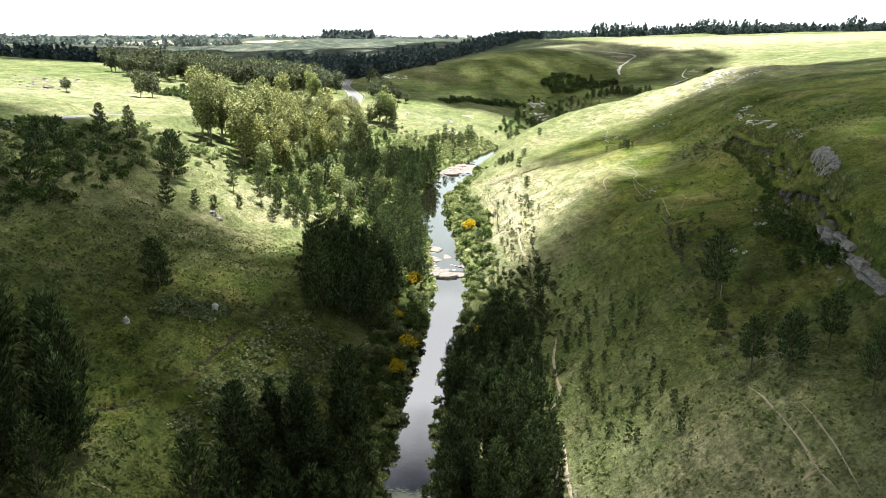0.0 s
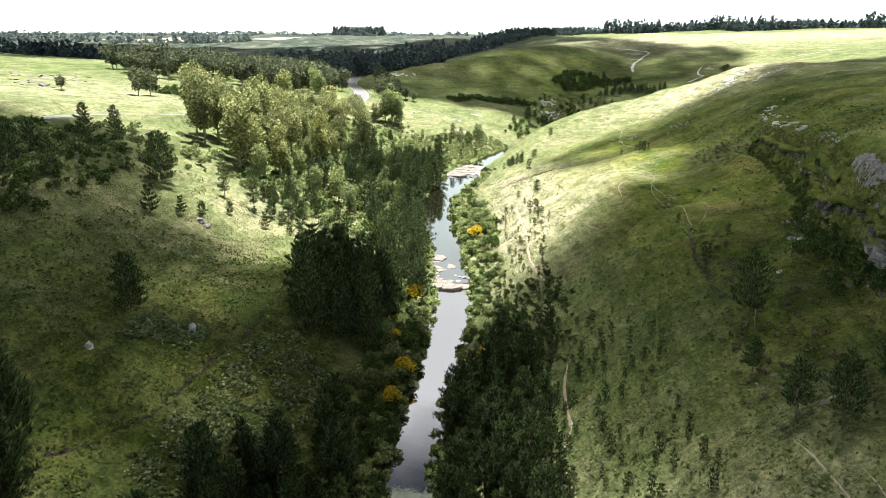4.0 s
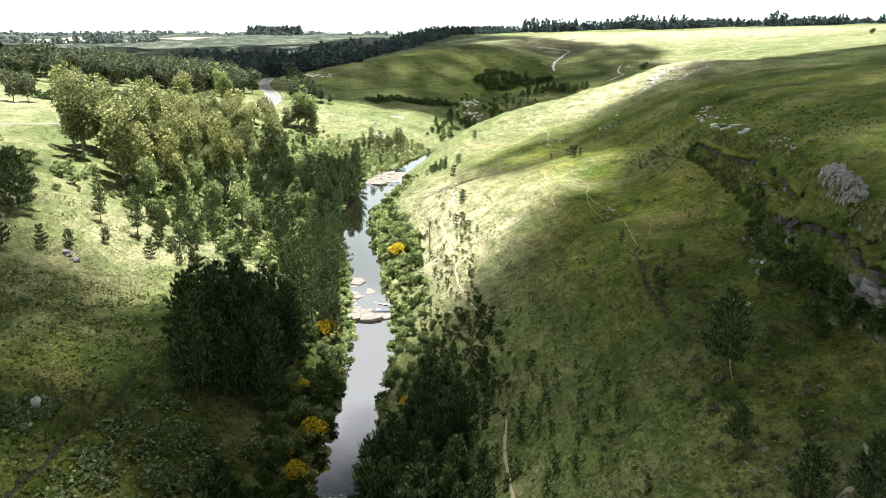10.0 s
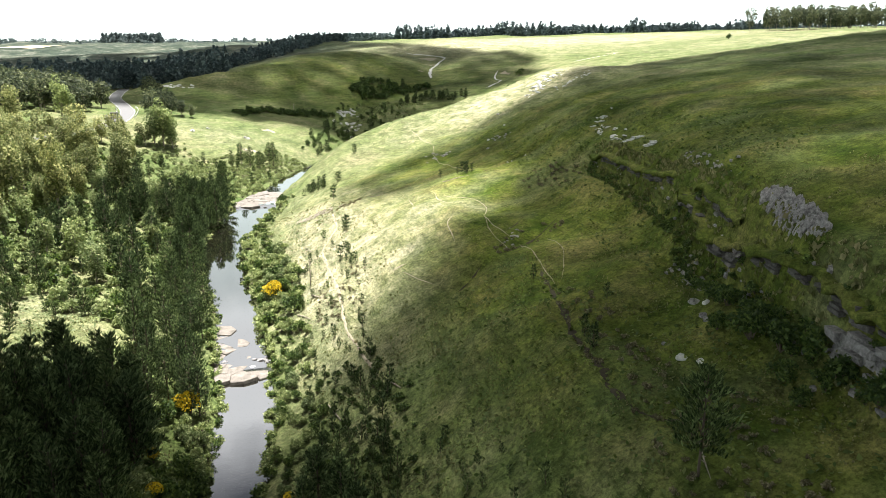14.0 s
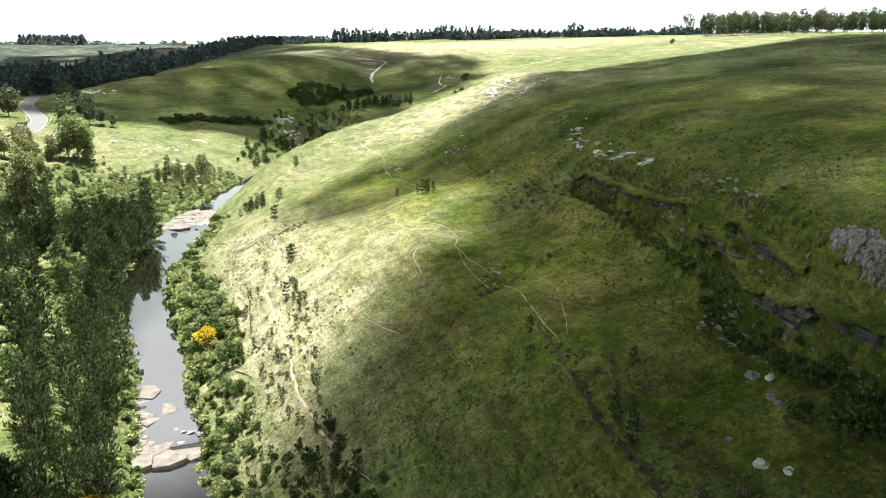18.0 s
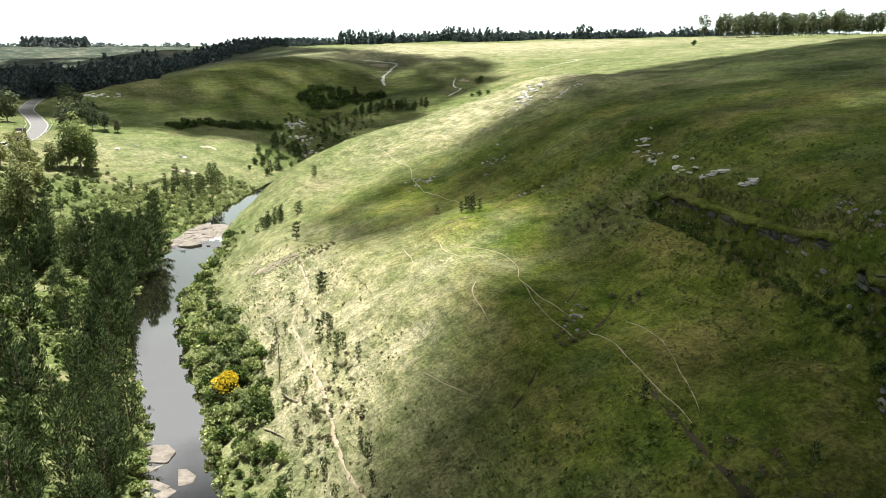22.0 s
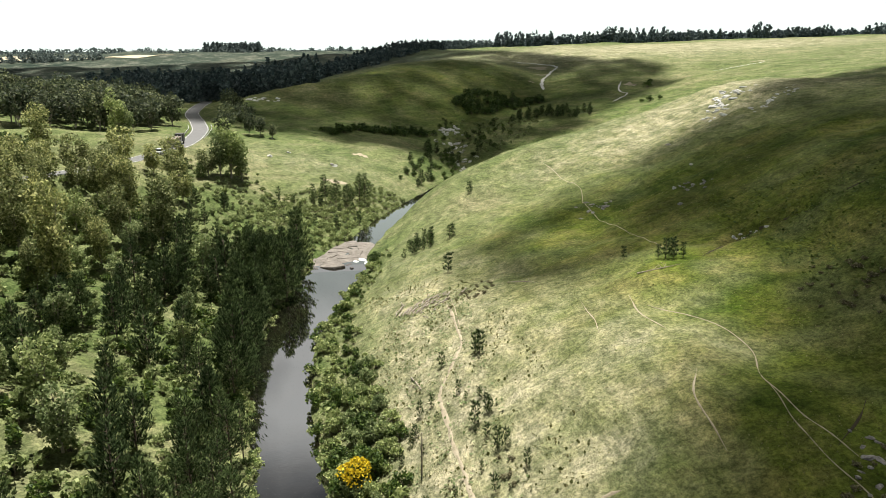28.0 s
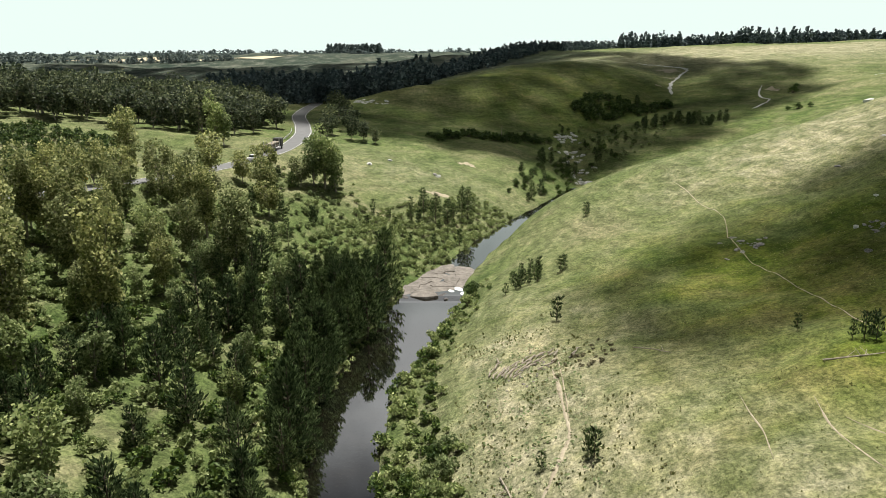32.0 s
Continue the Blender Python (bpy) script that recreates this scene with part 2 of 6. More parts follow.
DEADWOOD = plain_material("dead_wood", (0.16, 0.13, 0.10), (0.42, 0.37, 0.31), 2.0)

# ---- lie of the land ----
def pchip(xs, ys, x):
    """Smooth curve through (xs, ys) that does not overshoot; ys may carry further axes behind the first."""
    xs, ys, x = np.asarray(xs, float), np.asarray(ys, float), np.asarray(x, float)
    h = np.diff(xs)
    col = (slice(None),) + (None,) * (ys.ndim - 1)
    d = np.diff(ys, axis=0) / h[col]
    m = np.zeros_like(ys)
    w1, w2 = (2 * h[1:] + h[:-1])[col], (h[1:] + 2 * h[:-1])[col]
    same = d[1:] * d[:-1] > 0
    safe = np.where(same, d[1:] * d[:-1], 1.0)
    m[1:-1] = np.where(same, (w1 + w2) * safe / (w1 * d[1:] + w2 * d[:-1] + np.where(same, 0, 1)), 0)
    m[0], m[-1] = d[0], d[-1]
    x = np.clip(x, xs[0], xs[-1])
    i = np.clip(np.searchsorted(xs, x) - 1, 0, len(xs) - 2)
    colx = (slice(None),) + (None,) * (ys.ndim - 1)
    s = ((x - xs[i]) / h[i])[colx]
    hh = h[i][colx]
    return ((1 + 2 * s) * (1 - s) ** 2 * ys[i] + s * (1 - s) ** 2 * hh * m[i]
            + s * s * (3 - 2 * s) * ys[i + 1] + s * s * (s - 1) * hh * m[i + 1])


RIVER_Y = [-600, 30, 64, 80, 104, 128, 150, 165, 182, 200, 212, 228, 250, 266, 282, 300, 330, 365, 400, 440, 480, 543, 600, 800, 5000]
RIVER_X = [-8, -5, -3.7, -3.2, -0.8, 1.2, 0.3, -0.8, -3, -4.2, -2.5, 0.8, 5.5, 11, 17, 25, 40, 54, 54, 66, 100, 133, 138, 130, 130]
BED_Y = [-600, 60, 300, 365, 400, 440, 480, 543, 600, 800, 5000]
BED_Z = [-1.2, -1.2, -1.0, -0.3, 3.4, 8, 15, 26, 34, 40, 42]
HALF_Y = [-600, 64, 104, 135, 160, 190, 205, 228, 241, 252, 268, 300, 365, 420, 500, 5000]
HALF_W = [2.2, 1.9, 2.3, 2.8, 2.2, 3.0, 3.8, 4.6, 5.4, 3.4, 2.4, 2.2, 2.0, 1.0, 0.8, 0.8]


def river_x(y):
    return pchip(RIVER_Y, RIVER_X, y)


def river_half(y):
    return np.interp(y, HALF_Y, HALF_W)


OFFS = np.concatenate([-np.geomspace(4000, 66, 24), np.arange(-65, 131, 1.0), np.geomspace(132, 4000, 24)])
SECTIONS = []


def section(y, left, right):
    """A cut across the valley at y: (metres from the river's middle, height), left bank outwards and right bank outwards."""
    pts = [(-u, z) for u, z in reversed(left)] + list(right)
    us, zs = zip(*pts)
    SECTIONS.append((y, np.interp(OFFS, us, zs) * 0.35 + pchip(us, zs, OFFS) * 0.65))


section(-600, [(5, 1), (20, 6), (60, 20), (150, 32), (4000, 44)], [(5, 1), (25, 11), (40, 20), (60, 30), (150, 42), (4000, 50)])
section(35, [(5, .8), (12, 2.5), (24, 7), (36, 12), (50, 18), (66, 25), (90, 31), (200, 36), (4000, 44)],
        [(5, .6), (10, 1.8), (17, 5), (25, 11), (36, 18.5), (42, 22.4), (46, 28), (55, 32), (90, 38), (160, 44), (240, 48), (600, 56), (4000, 58)])
section(82, [(5, .8), (12, 3.2), (24, 8.4), (35, 12.6), (48, 17), (62, 24), (80, 30), (110, 32), (200, 35), (4000, 44)],
        [(5, .5), (10, 1.6), (17, 3.9), (25, 10.5), (34, 17.2), (44.5, 20.2), (47, 24), (51, 30), (58, 33), (90, 38), (160, 44), (240, 48), (600, 56), (4000, 58)])
section(105, [(5, .8), (12, 4), (24, 9), (34, 10.5), (46, 15), (60, 22.5), (76, 29.5), (110, 32), (200, 35), (4000, 44)],
        [(5, .5), (11, 2.6), (17, 5), (25, 11), (34, 16.6), (45, 20.2), (50, 21.8), (53, 29), (58, 33), (90, 37.5), (160, 43), (240, 48), (600, 56), (4000, 58)])
section(130, [(5, .8), (12, 4.2), (24, 7.5), (34, 9), (46, 14), (58, 20.5), (74, 28), (85, 29.5), (110, 31.5), (200, 34), (4000, 44)],
        [(5, .6), (11, 3), (18, 6.6), (25, 10.4), (35, 15.8), (45, 18), (53, 20.5), (57, 26), (63, 31), (70, 34), (90, 37), (160, 42.5), (240, 48), (600, 56), (4000, 58)])
section(150, [(5, .8), (12, 4), (24, 7), (36, 10.5), (50, 17.5), (64, 23.5), (84, 29), (110, 32), (200, 34), (4000, 44)],
        [(5, .8), (10, 3), (17, 7.4), (25, 12.2), (36, 17), (50, 18.8), (59, 24), (65, 29), (80, 34.6), (105, 38), (160, 42), (240, 48), (600, 56), (4000, 58)])
section(178, [(5, .8), (12, 3.6), (24, 7), (36, 11), (50, 17), (66, 23), (86, 29), (104, 31.5), (200, 34), (4000, 44)],
        [(5, .8), (12, 4.2), (20, 8.6), (28, 12), (38, 15.6), (50, 18.6), (62, 21.6), (69, 27), (82, 32.4), (110, 37.4), (160, 42), (220, 47.5), (600, 56), (4000, 58)])
section(208, [(5, .7), (12, 3), (24, 6.5), (36, 10), (50, 15.5), (66, 21), (84, 26), (104, 29), (200, 33), (4000, 44)],
        [(7, .8), (14, 4), (24, 7.6), (36, 11), (54, 15.6), (68, 21.4), (84, 29), (110, 35.6), (160, 42), (215, 48), (600, 56), (4000, 58)])
section(245, [(6, .7), (12, 2.2), (24, 5.5), (40, 11), (56, 17), (72, 21), (100, 25), (200, 32), (4000, 44)],
        [(7, 1), (14, 4.2), (26, 8.6), (44, 13.2), (64, 19.5), (84, 27.6), (102, 33.4), (150, 40), (205, 47), (600, 56), (4000, 58)])
section(287, [(5, .8), (12, 3.2), (24, 7), (40, 11.5), (56, 16.2), (64, 17.8), (80, 19), (120, 24), (200, 31), (4000, 44)],
        [(4.5, 1.6), (7.5, 5.2), (15, 10.4), (23, 14.2), (30, 16.8), (40, 19.6), (51, 22), (68, 26.6), (78, 29.4), (88, 31.8), (130, 36), (180, 41), (230, 48), (600, 56), (4000, 58)])
section(325, [(5, 1.2), (14, 5), (28, 9), (44, 12), (60, 15.5), (78, 18), (100, 20), (160, 27), (250, 33), (4000, 44)],
        [(4, .6), (12, 3.6), (20, 6), (30, 8.6), (44, 11.5), (60, 15.5), (75, 21), (90, 28.5), (130, 35), (190, 41), (240, 47), (600, 56), (4000, 58)])
section(365, [(4, 1.2), (12, 5), (28, 9.6), (50, 12.5), (75, 15.5), (100, 17.5), (140, 21), (260, 33), (4000, 44)],
        [(4, 1), (12, 3.4), (26, 6), (44, 8.6), (62, 12.5), (84, 21), (110, 30), (170, 38), (260, 46), (600, 56), (4000, 58)])
section(410, [(4, 6), (14, 8.5), (34, 12), (60, 16), (85, 18.5), (108, 18.5), (150, 22), (260, 32), (4000, 44)],
        [(4, 6), (14, 8), (34, 11), (64, 15), (100, 23), (140, 32), (220, 42), (320, 48), (600, 56), (4000, 58)])
section(470, [(4, 13), (16, 17), (40, 23.5), (68, 29.5), (86, 31), (104, 27.5), (124, 21.5), (155, 19), (230, 22), (400, 34), (4000, 42)],
        [(4, 13), (16, 15), (40, 18), (70, 21.5), (110, 31), (200, 43.5), (300, 50), (600, 57), (4000, 60)])
section(560, [(4, 29), (20, 32.5), (60, 37.5), (90, 35.5), (120, 30), (148, 23), (190, 16), (320, 15), (500, 30), (800, 38), (4000, 42)],
        [(4, 29), (20, 32), (60, 36), (120, 41), (220, 46), (330, 52), (600, 58), (4000, 62)])
section(720, [(20, 41), (45, 37.5), (100, 30), (160, 19), (240, 10), (340, 6), (450, 9), (620, 22), (900, 34), (4000, 42)],
        [(20, 42.5), (60, 45), (150, 47), (250, 50), (400, 55), (700, 60), (4000, 62)])
section(950, [(20, 43), (90, 39), (170, 28), (260, 17), (400, 10), (560, 12), (760, 24), (1000, 33), (4000, 42)],
        [(20, 44), (150, 47), (400, 53), (800, 55), (4000, 56)])
section(1400, [(20, 41), (250, 38.5), (450, 37.5), (700, 36), (1200, 38), (4000, 42)], [(20, 43), (300, 47), (800, 52), (4000, 54)])
section(2200, [(20, 40), (700, 41), (4000, 42)], [(20, 41), (700, 44), (4000, 48)])
section(5000, [(20, 40), (4000, 40)], [(20, 40), (4000, 42)])
SEC_Y = np.array([s[0] for s in SECTIONS], float)
SEC_Z = np.array([s[1] for s in SECTIONS])
DENSE_Y = np.concatenate([np.arange(-600, 30, 15.0), np.arange(30, 620, 1.0), np.geomspace(620, 5000, 90)])
FIELD = pchip(SEC_Y, SEC_Z, DENSE_Y)


def waves(x, y, size, seed):
    """Gentle unevenness from a few crossed sines."""
    a = 0
    for k in range(5):
        t = seed * 1.7 + k * 2.4
        c, s = np.cos(t), np.sin(t)
        f = 6.28 / (size * (0.6 + 0.23 * k))
        a = a + np.sin((x * c + y * s) * f + seed * 3.1 + k) * np.sin((x * s - y * c) * f * 0.83 + k * 1.9)
    return a / 2.5


def near_line(x, y, line):
    """Distance to a polyline, and how far along it (0 to 1)."""
    best, along = np.full(np.shape(x), 1e9), np.zeros(np.shape(x))
    n = len(line) - 1
    for i in range(n):
        (ax, ay), (bx, by) = line[i], line[i + 1]
        dx, dy = bx - ax, by - ay
        s = np.clip(((x - ax) * dx + (y - ay) * dy) / (dx * dx + dy * dy), 0, 1)
        d = np.hypot(x - ax - s * dx, y - ay - s * dy)
        hit = d < best
        best, along = np.where(hit, d, best), np.where(hit, (i + s) / n, along)
    return best, along


def ground(x, y, road=True):
    """Height of the land at x, y (arrays or numbers)."""
    x, y = np.broadcast_arrays(np.asarray(x, float), np.asarray(y, float))
    u = x - river_x(y.ravel()).reshape(y.shape)
    fy = np.interp(y, DENSE_Y, np.arange(len(DENSE_Y)))
    fu = np.interp(u, OFFS, np.arange(len(OFFS)))
    i, j = np.minimum(fy.astype(int), len(DENSE_Y) - 2), np.minimum(fu.astype(int), len(OFFS) - 2)
    a, b = fy - i, fu - j
    z = (FIELD[i, j] * (1 - a) * (1 - b) + FIELD[i + 1, j] * a * (1 - b) + FIELD[i, j + 1] * (1 - a) * b + FIELD[i + 1, j + 1] * a * b)
    away = np.clip((np.abs(u) - 8) / 20, 0, 1)
    z = z + away * (0.55 * waves(x, y, 26, 1) + 0.22 * waves(x, y, 9, 2) + np.clip(y / 300 - 1.2, 0, 4) * 1.0 * waves(x, y, 150, 3))
    for depth, width, line in DITCHES:
        d, s = near_line(x, y, line)
        z = z - depth * np.exp(-(d / width) ** 2) * np.sin(np.pi * np.clip(s * 0.9 + 0.08, 0, 1))
    for step, line in LEDGES:
        d, s = near_line(x, y, line)
        side = signed_side(x, y, line)
        d = d * side
        fade = np.clip(np.sin(np.pi * np.clip(s, 0, 1)) * 2.2, 0, 1)
        z = z + step * fade * (np.clip(d / .9 + .5, 0, 1) - np.clip(d / 9 + .5, 0, 1))
    z = z + 2.6 * np.exp(-((x - 113) / 17) ** 2 - ((y - 272) / 22) ** 2)
    if road:
        d, s = near_line(x, y, ROAD)
        k = np.clip((d - 4.2) / 4.5, 0, 1)
        k = k * k * (3 - 2 * k)
        z = np.interp(s, ROAD_S, ROAD_Z) * (1 - k) + z * k
    bed = np.interp(y, BED_Y, BED_Z)
    half = river_half(y) + 0.5 * waves(x, y, 11, 4) * np.clip(half_rough(y), 0, 1)
    k = np.clip((np.abs(u) - half) / 2.2, 0, 1)
    k = k * k * (3 - 2 * k)
    z = np.where(np.abs(u) < half + 2.2, bed * (1 - k) + z * k, z)
    return z


def signed_side(x, y, line):
    """+1 right of a polyline that runs up the valley, -1 left of it."""
    ly, lx = [p[1] for p in line], [p[0] for p in line]
    return np.where(x > np.interp(y, ly, lx), 1.0, -1.0)


def half_rough(y):
    return np.where(y < 400, 1.0, 0.3)


LEDGES = [
    (4.4, [(41, 60), (43, 70), (44.6, 80), (46.2, 87), (48.4, 96), (50.6, 104), (53, 111), (55.4, 118), (58, 128), (60, 143), (61.5, 152), (63, 160)]),
    (1.3, [(52, 100), (55, 108), (58, 118), (61, 128), (64, 140)]),
]
MEADOW_TRACK = [(-47, 55), (-40, 60), (-33.5, 64), (-29.5, 72.3), (-28.8, 78.9), (-27.6, 85.4), (-25.4, 96.1), (-25, 108.6), (-24.4, 118.5)]
TERRACE = [(50, 178), (55, 182), (59.6, 184.3), (62.8, 180.5), (66.1, 177.1), (70.1, 176.5)]
NOTCH_UP = [(61.6, 154.5), (60.4, 143), (59, 133.4), (57.8, 125.7), (56.4, 120)]
NOTCH_LOW = [(55, 117), (53.9, 114.2), (52.4, 110), (51.3, 107), (50.2, 103), (48.9, 98), (47.6, 92.2), (46.2, 86.4), (45, 81.4), (44.1, 77.3), (43.2, 73)]
NOTCH_TOP = [(53.9, 112.4), (52.8, 108.6), (51.5, 104.2), (49.9, 98.8)]
DITCHES = [
    (2.2, 1.1, NOTCH_LOW),
    (2.0, 1.0, NOTCH_UP),
    (1.3, 0.9, NOTCH_TOP),
    (0.9, 0.8, TERRACE),
    (1.3, 1.6, [(29, 129), (32.5, 131), (35.5, 133)]),
    (0.55, 0.7, [(39, 122), (36, 110), (34, 101), (33, 94), (32, 88), (34, 80)]),
    (0.7, 1.2, [(38, 133), (43, 135), (49, 139)]),
    (1.0, 0.7, MEADOW_TRACK),
]

ROAD_WAY = [(-80, -500), (-82, 20), (-84, 90), (-85, 150), (-83, 185), (-75, 215), (-62, 241), (-51, 268), (-44, 291), (-40, 318), (-42, 350), (-48, 380), (-56, 412), (-58, 440), (-62, 480), (-90, 540), (-200, 640), (-420, 760)]
RW = np.array(ROAD_WAY, float)
ROAD_T = np.linspace(0, len(RW) - 1, 70)
ROAD = [tuple(p) for p in pchip(np.arange(len(RW)), RW, ROAD_T)]
ROAD_S = np.linspace(0, 1, 70)
rz = ground(np.array([p[0] for p in ROAD]), np.array([p[1] for p in ROAD]), False)
ROAD_Z = np.convolve(np.pad(rz, 4, mode="edge"), np.ones(9) / 9, mode="valid") + 0.1

# ---- mesh helpers ----
def obj(name, verts, faces, material, parent=None, label="", smooth=False):
    """One mesh object from vertex and face lists."""
    me = bpy.data.meshes.new(name)
    me.from_pydata([tuple(v) for v in verts], [], faces)
    me.materials.append(material)
    if smooth:
        me.shade_smooth()
    ob = new(name, me)
    if parent:
        ob.parent = parent
    return tagged(ob, label)


def quads(name, v4, material, parent=None, label=""):
    """A mesh of loose four-cornered leaves: v4 has the shape (n, 4, 3)."""
    n = len(v4)
    me = bpy.data.meshes.new(name)
    me.vertices.add(n * 4)
    me.vertices.foreach_set("co", np.ascontiguousarray(v4, np.float32).ravel())
    me.loops.add(n * 4)
    me.loops.foreach_set("vertex_index", np.arange(n * 4, dtype=np.int32))
    me.polygons.add(n)
    me.polygons.foreach_set("loop_start", np.arange(0, n * 4, 4, dtype=np.int32))
    me.update(calc_edges=True)
    me.materials.append(material)
    ob = new(name, me)
    if parent:
        ob.parent = parent
    return tagged(ob, label)


def grid_mesh(name, X, Y, Z, material, label="", smooth=True):
    """A sheet from 2-D arrays of places."""
    ny, nx = X.shape
    i = np.arange(ny * nx).reshape(ny, nx)
    f = np.stack([i[:-1, :-1], i[:-1, 1:], i[1:, 1:], i[1:, :-1]], -1).reshape(-1, 4)
    me = bpy.data.meshes.new(name)
    me.vertices.add(ny * nx)
    me.vertices.foreach_set("co", np.stack([X, Y, Z], -1).astype(np.float32).ravel())
    me.loops.add(f.size)
    me.loops.foreach_set("vertex_index", f.astype(np.int32).ravel())
    me.polygons.add(len(f))
    me.polygons.foreach_set("loop_start", np.arange(0, f.size, 4, dtype=np.int32))
    me.update(calc_edges=True)
    me.materials.append(material)
    if smooth:
        me.shade_smooth()
    return tagged(new(name, me), label)


def gz(x, y):
    """Height of the ground's sheet at one place."""
    i = min(max(int(np.searchsorted(gx, x)) - 1, 0), len(gx) - 2)
    j = min(max(int(np.searchsorted(gy, y)) - 1, 0), len(gy) - 2)
    a, b = (x - gx[i]) / (gx[i + 1] - gx[i]), (y - gy[j]) / (gy[j + 1] - gy[j])
    return float((GZ[j, i] * (1 - a) + GZ[j, i + 1] * a) * (1 - b) + (GZ[j + 1, i] * (1 - a) + GZ[j + 1, i + 1] * a) * b)


def sheet(x, y):
    """Heights of the ground's sheet at arrays of places."""
    x, y = np.asarray(x, float), np.asarray(y, float)
    i = np.clip(np.searchsorted(gx, x) - 1, 0, len(gx) - 2)
    j = np.clip(np.searchsorted(gy, y) - 1, 0, len(gy) - 2)
    a, b = (x - gx[i]) / (gx[i + 1] - gx[i]), (y - gy[j]) / (gy[j + 1] - gy[j])
    return (GZ[j, i] * (1 - a) + GZ[j, i + 1] * a) * (1 - b) + (GZ[j + 1, i] * (1 - a) + GZ[j + 1, i + 1] * a) * b


LINE_Y = np.arange(-600, 1000, 1.0)
LINE_X = river_x(LINE_Y)


# ---- ground and river ----
def spaced(lo, a, b, hi, step, grow):
    mid = np.arange(a, b, step)
    up, down = [mid[-1]], [mid[0]]
    s = step
    while up[-1] < hi:
        s *= grow
        up.append(up[-1] + s)
    s = step
    while down[-1] > lo:
        s *= grow
        down.append(down[-1] - s)
    return np.concatenate([down[:0:-1], mid, up[1:]])


gx = spaced(-4000, -66, 88, 4000, 0.85, 1.06)
gy = spaced(-600, 44, 240, 4800, 0.85, 1.03)
GX, GY = np.meshgrid(gx, gy)
GZ = ground(GX, GY)
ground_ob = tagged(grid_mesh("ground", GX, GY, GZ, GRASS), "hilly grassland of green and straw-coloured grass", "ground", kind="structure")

# Dry grass spots; those on sunlit slopes also paint in the light's paleness.
DRY_AND_SUNLIT_SPOTS = ((-118, 240, 46, 62, .55), (17, 172, 10, 40, 1.0), (32, 155, 14, 22, .6), (46, 172, 20, 30, .3), (24, 205, 12, 32, .4), (82, 262, 34, 20, .9), (110, 272, 30, 26, .6), (270, 640, 190, 90, 1.2), (-35, 150, 14, 12, .5), (-5, 318, 30, 20, .35), (21, 48, 12, 16, .45), (330, 420, 90, 60, .4))
dry = sum(k * np.exp(-((GX - x) / a) ** 2 - ((GY - y) / b) ** 2) for x, y, a, b, k in DRY_AND_SUNLIT_SPOTS) * (1 + .35 * waves(GX, GY, 9, 4) + .3 * waves(GX, GY, 23, 6))
ground_ob.data.attributes.new("dry_and_sunlit_turf", "FLOAT", "POINT").data.foreach_set("value", np.clip(dry, 0, 1).astype(np.float32).ravel())

# Lush grass spots, laid over shaded ground to put its deeper green in.
LUSH_AND_SHADED_SPOTS = ((85, 140, 40, 90, 1.0), (42, 100, 16, 44, 1.0), (48, 128, 12, 20, .7), (52, 196, 26, 40, .55), (-30, 82, 26, 40, .75), (60, 500, 110, 90, .6), (60, 216, 30, 16, .5))
lush = sum(k * np.exp(-((GX - x) / a) ** 2 - ((GY - y) / b) ** 2) for x, y, a, b, k in LUSH_AND_SHADED_SPOTS) * (1 + .4 * waves(GX, GY, 14, 8) + .3 * waves(GX, GY, 37, 9))
ground_ob.data.attributes.new("lush_and_shaded_turf", "FLOAT", "POINT").data.foreach_set("value", np.clip(lush, 0, 1).astype(np.float32).ravel())

wy = np.concatenate([np.arange(-60, 136, 2.0), [136.5, 137.2], np.arange(138, 241, 2.0), [241.5, 243], np.arange(244, 350, 2.0)])
wz = np.interp(wy, [-60, 136.5, 137.2, 241.5, 243, 300, 365, 400, 420], [-0.3, -0.3, 0.0, 0.0, 0.3, 0.4, 0.7, 4.4, 6.0])
wx, wh = river_x(wy), river_half(wy) + 1.6
WX = np.stack([wx + wh * s for s in np.linspace(-1, 1, 7)], 1)
tagged(grid_mesh("water", WX, np.repeat(wy[:, None], 7, 1), np.repeat(wz[:, None], 7, 1), WATER), "still dark river water reflecting the sky", "river", kind="structure")


# ---- clouds that shade parts of the valley ----
def inside(x, y, poly):
    c = np.zeros(np.shape(x), bool)
    for (ax, ay), (bx, by) in zip(poly, poly[1:] + poly[:1]):
        if ay != by:
            c ^= ((ay > y) != (by > y)) & (x < (bx - ax) * (y - ay) / (by - ay) + ax)
    return c


def within(x, y, poly):
    c = False
    for (ax, ay), (bx, by) in zip(poly, poly[1:] + poly[:1]):
        if (ay > y) != (by > y) and x < (bx - ax) * (y - ay) / (by - ay) + ax:
            c = not c
    return c


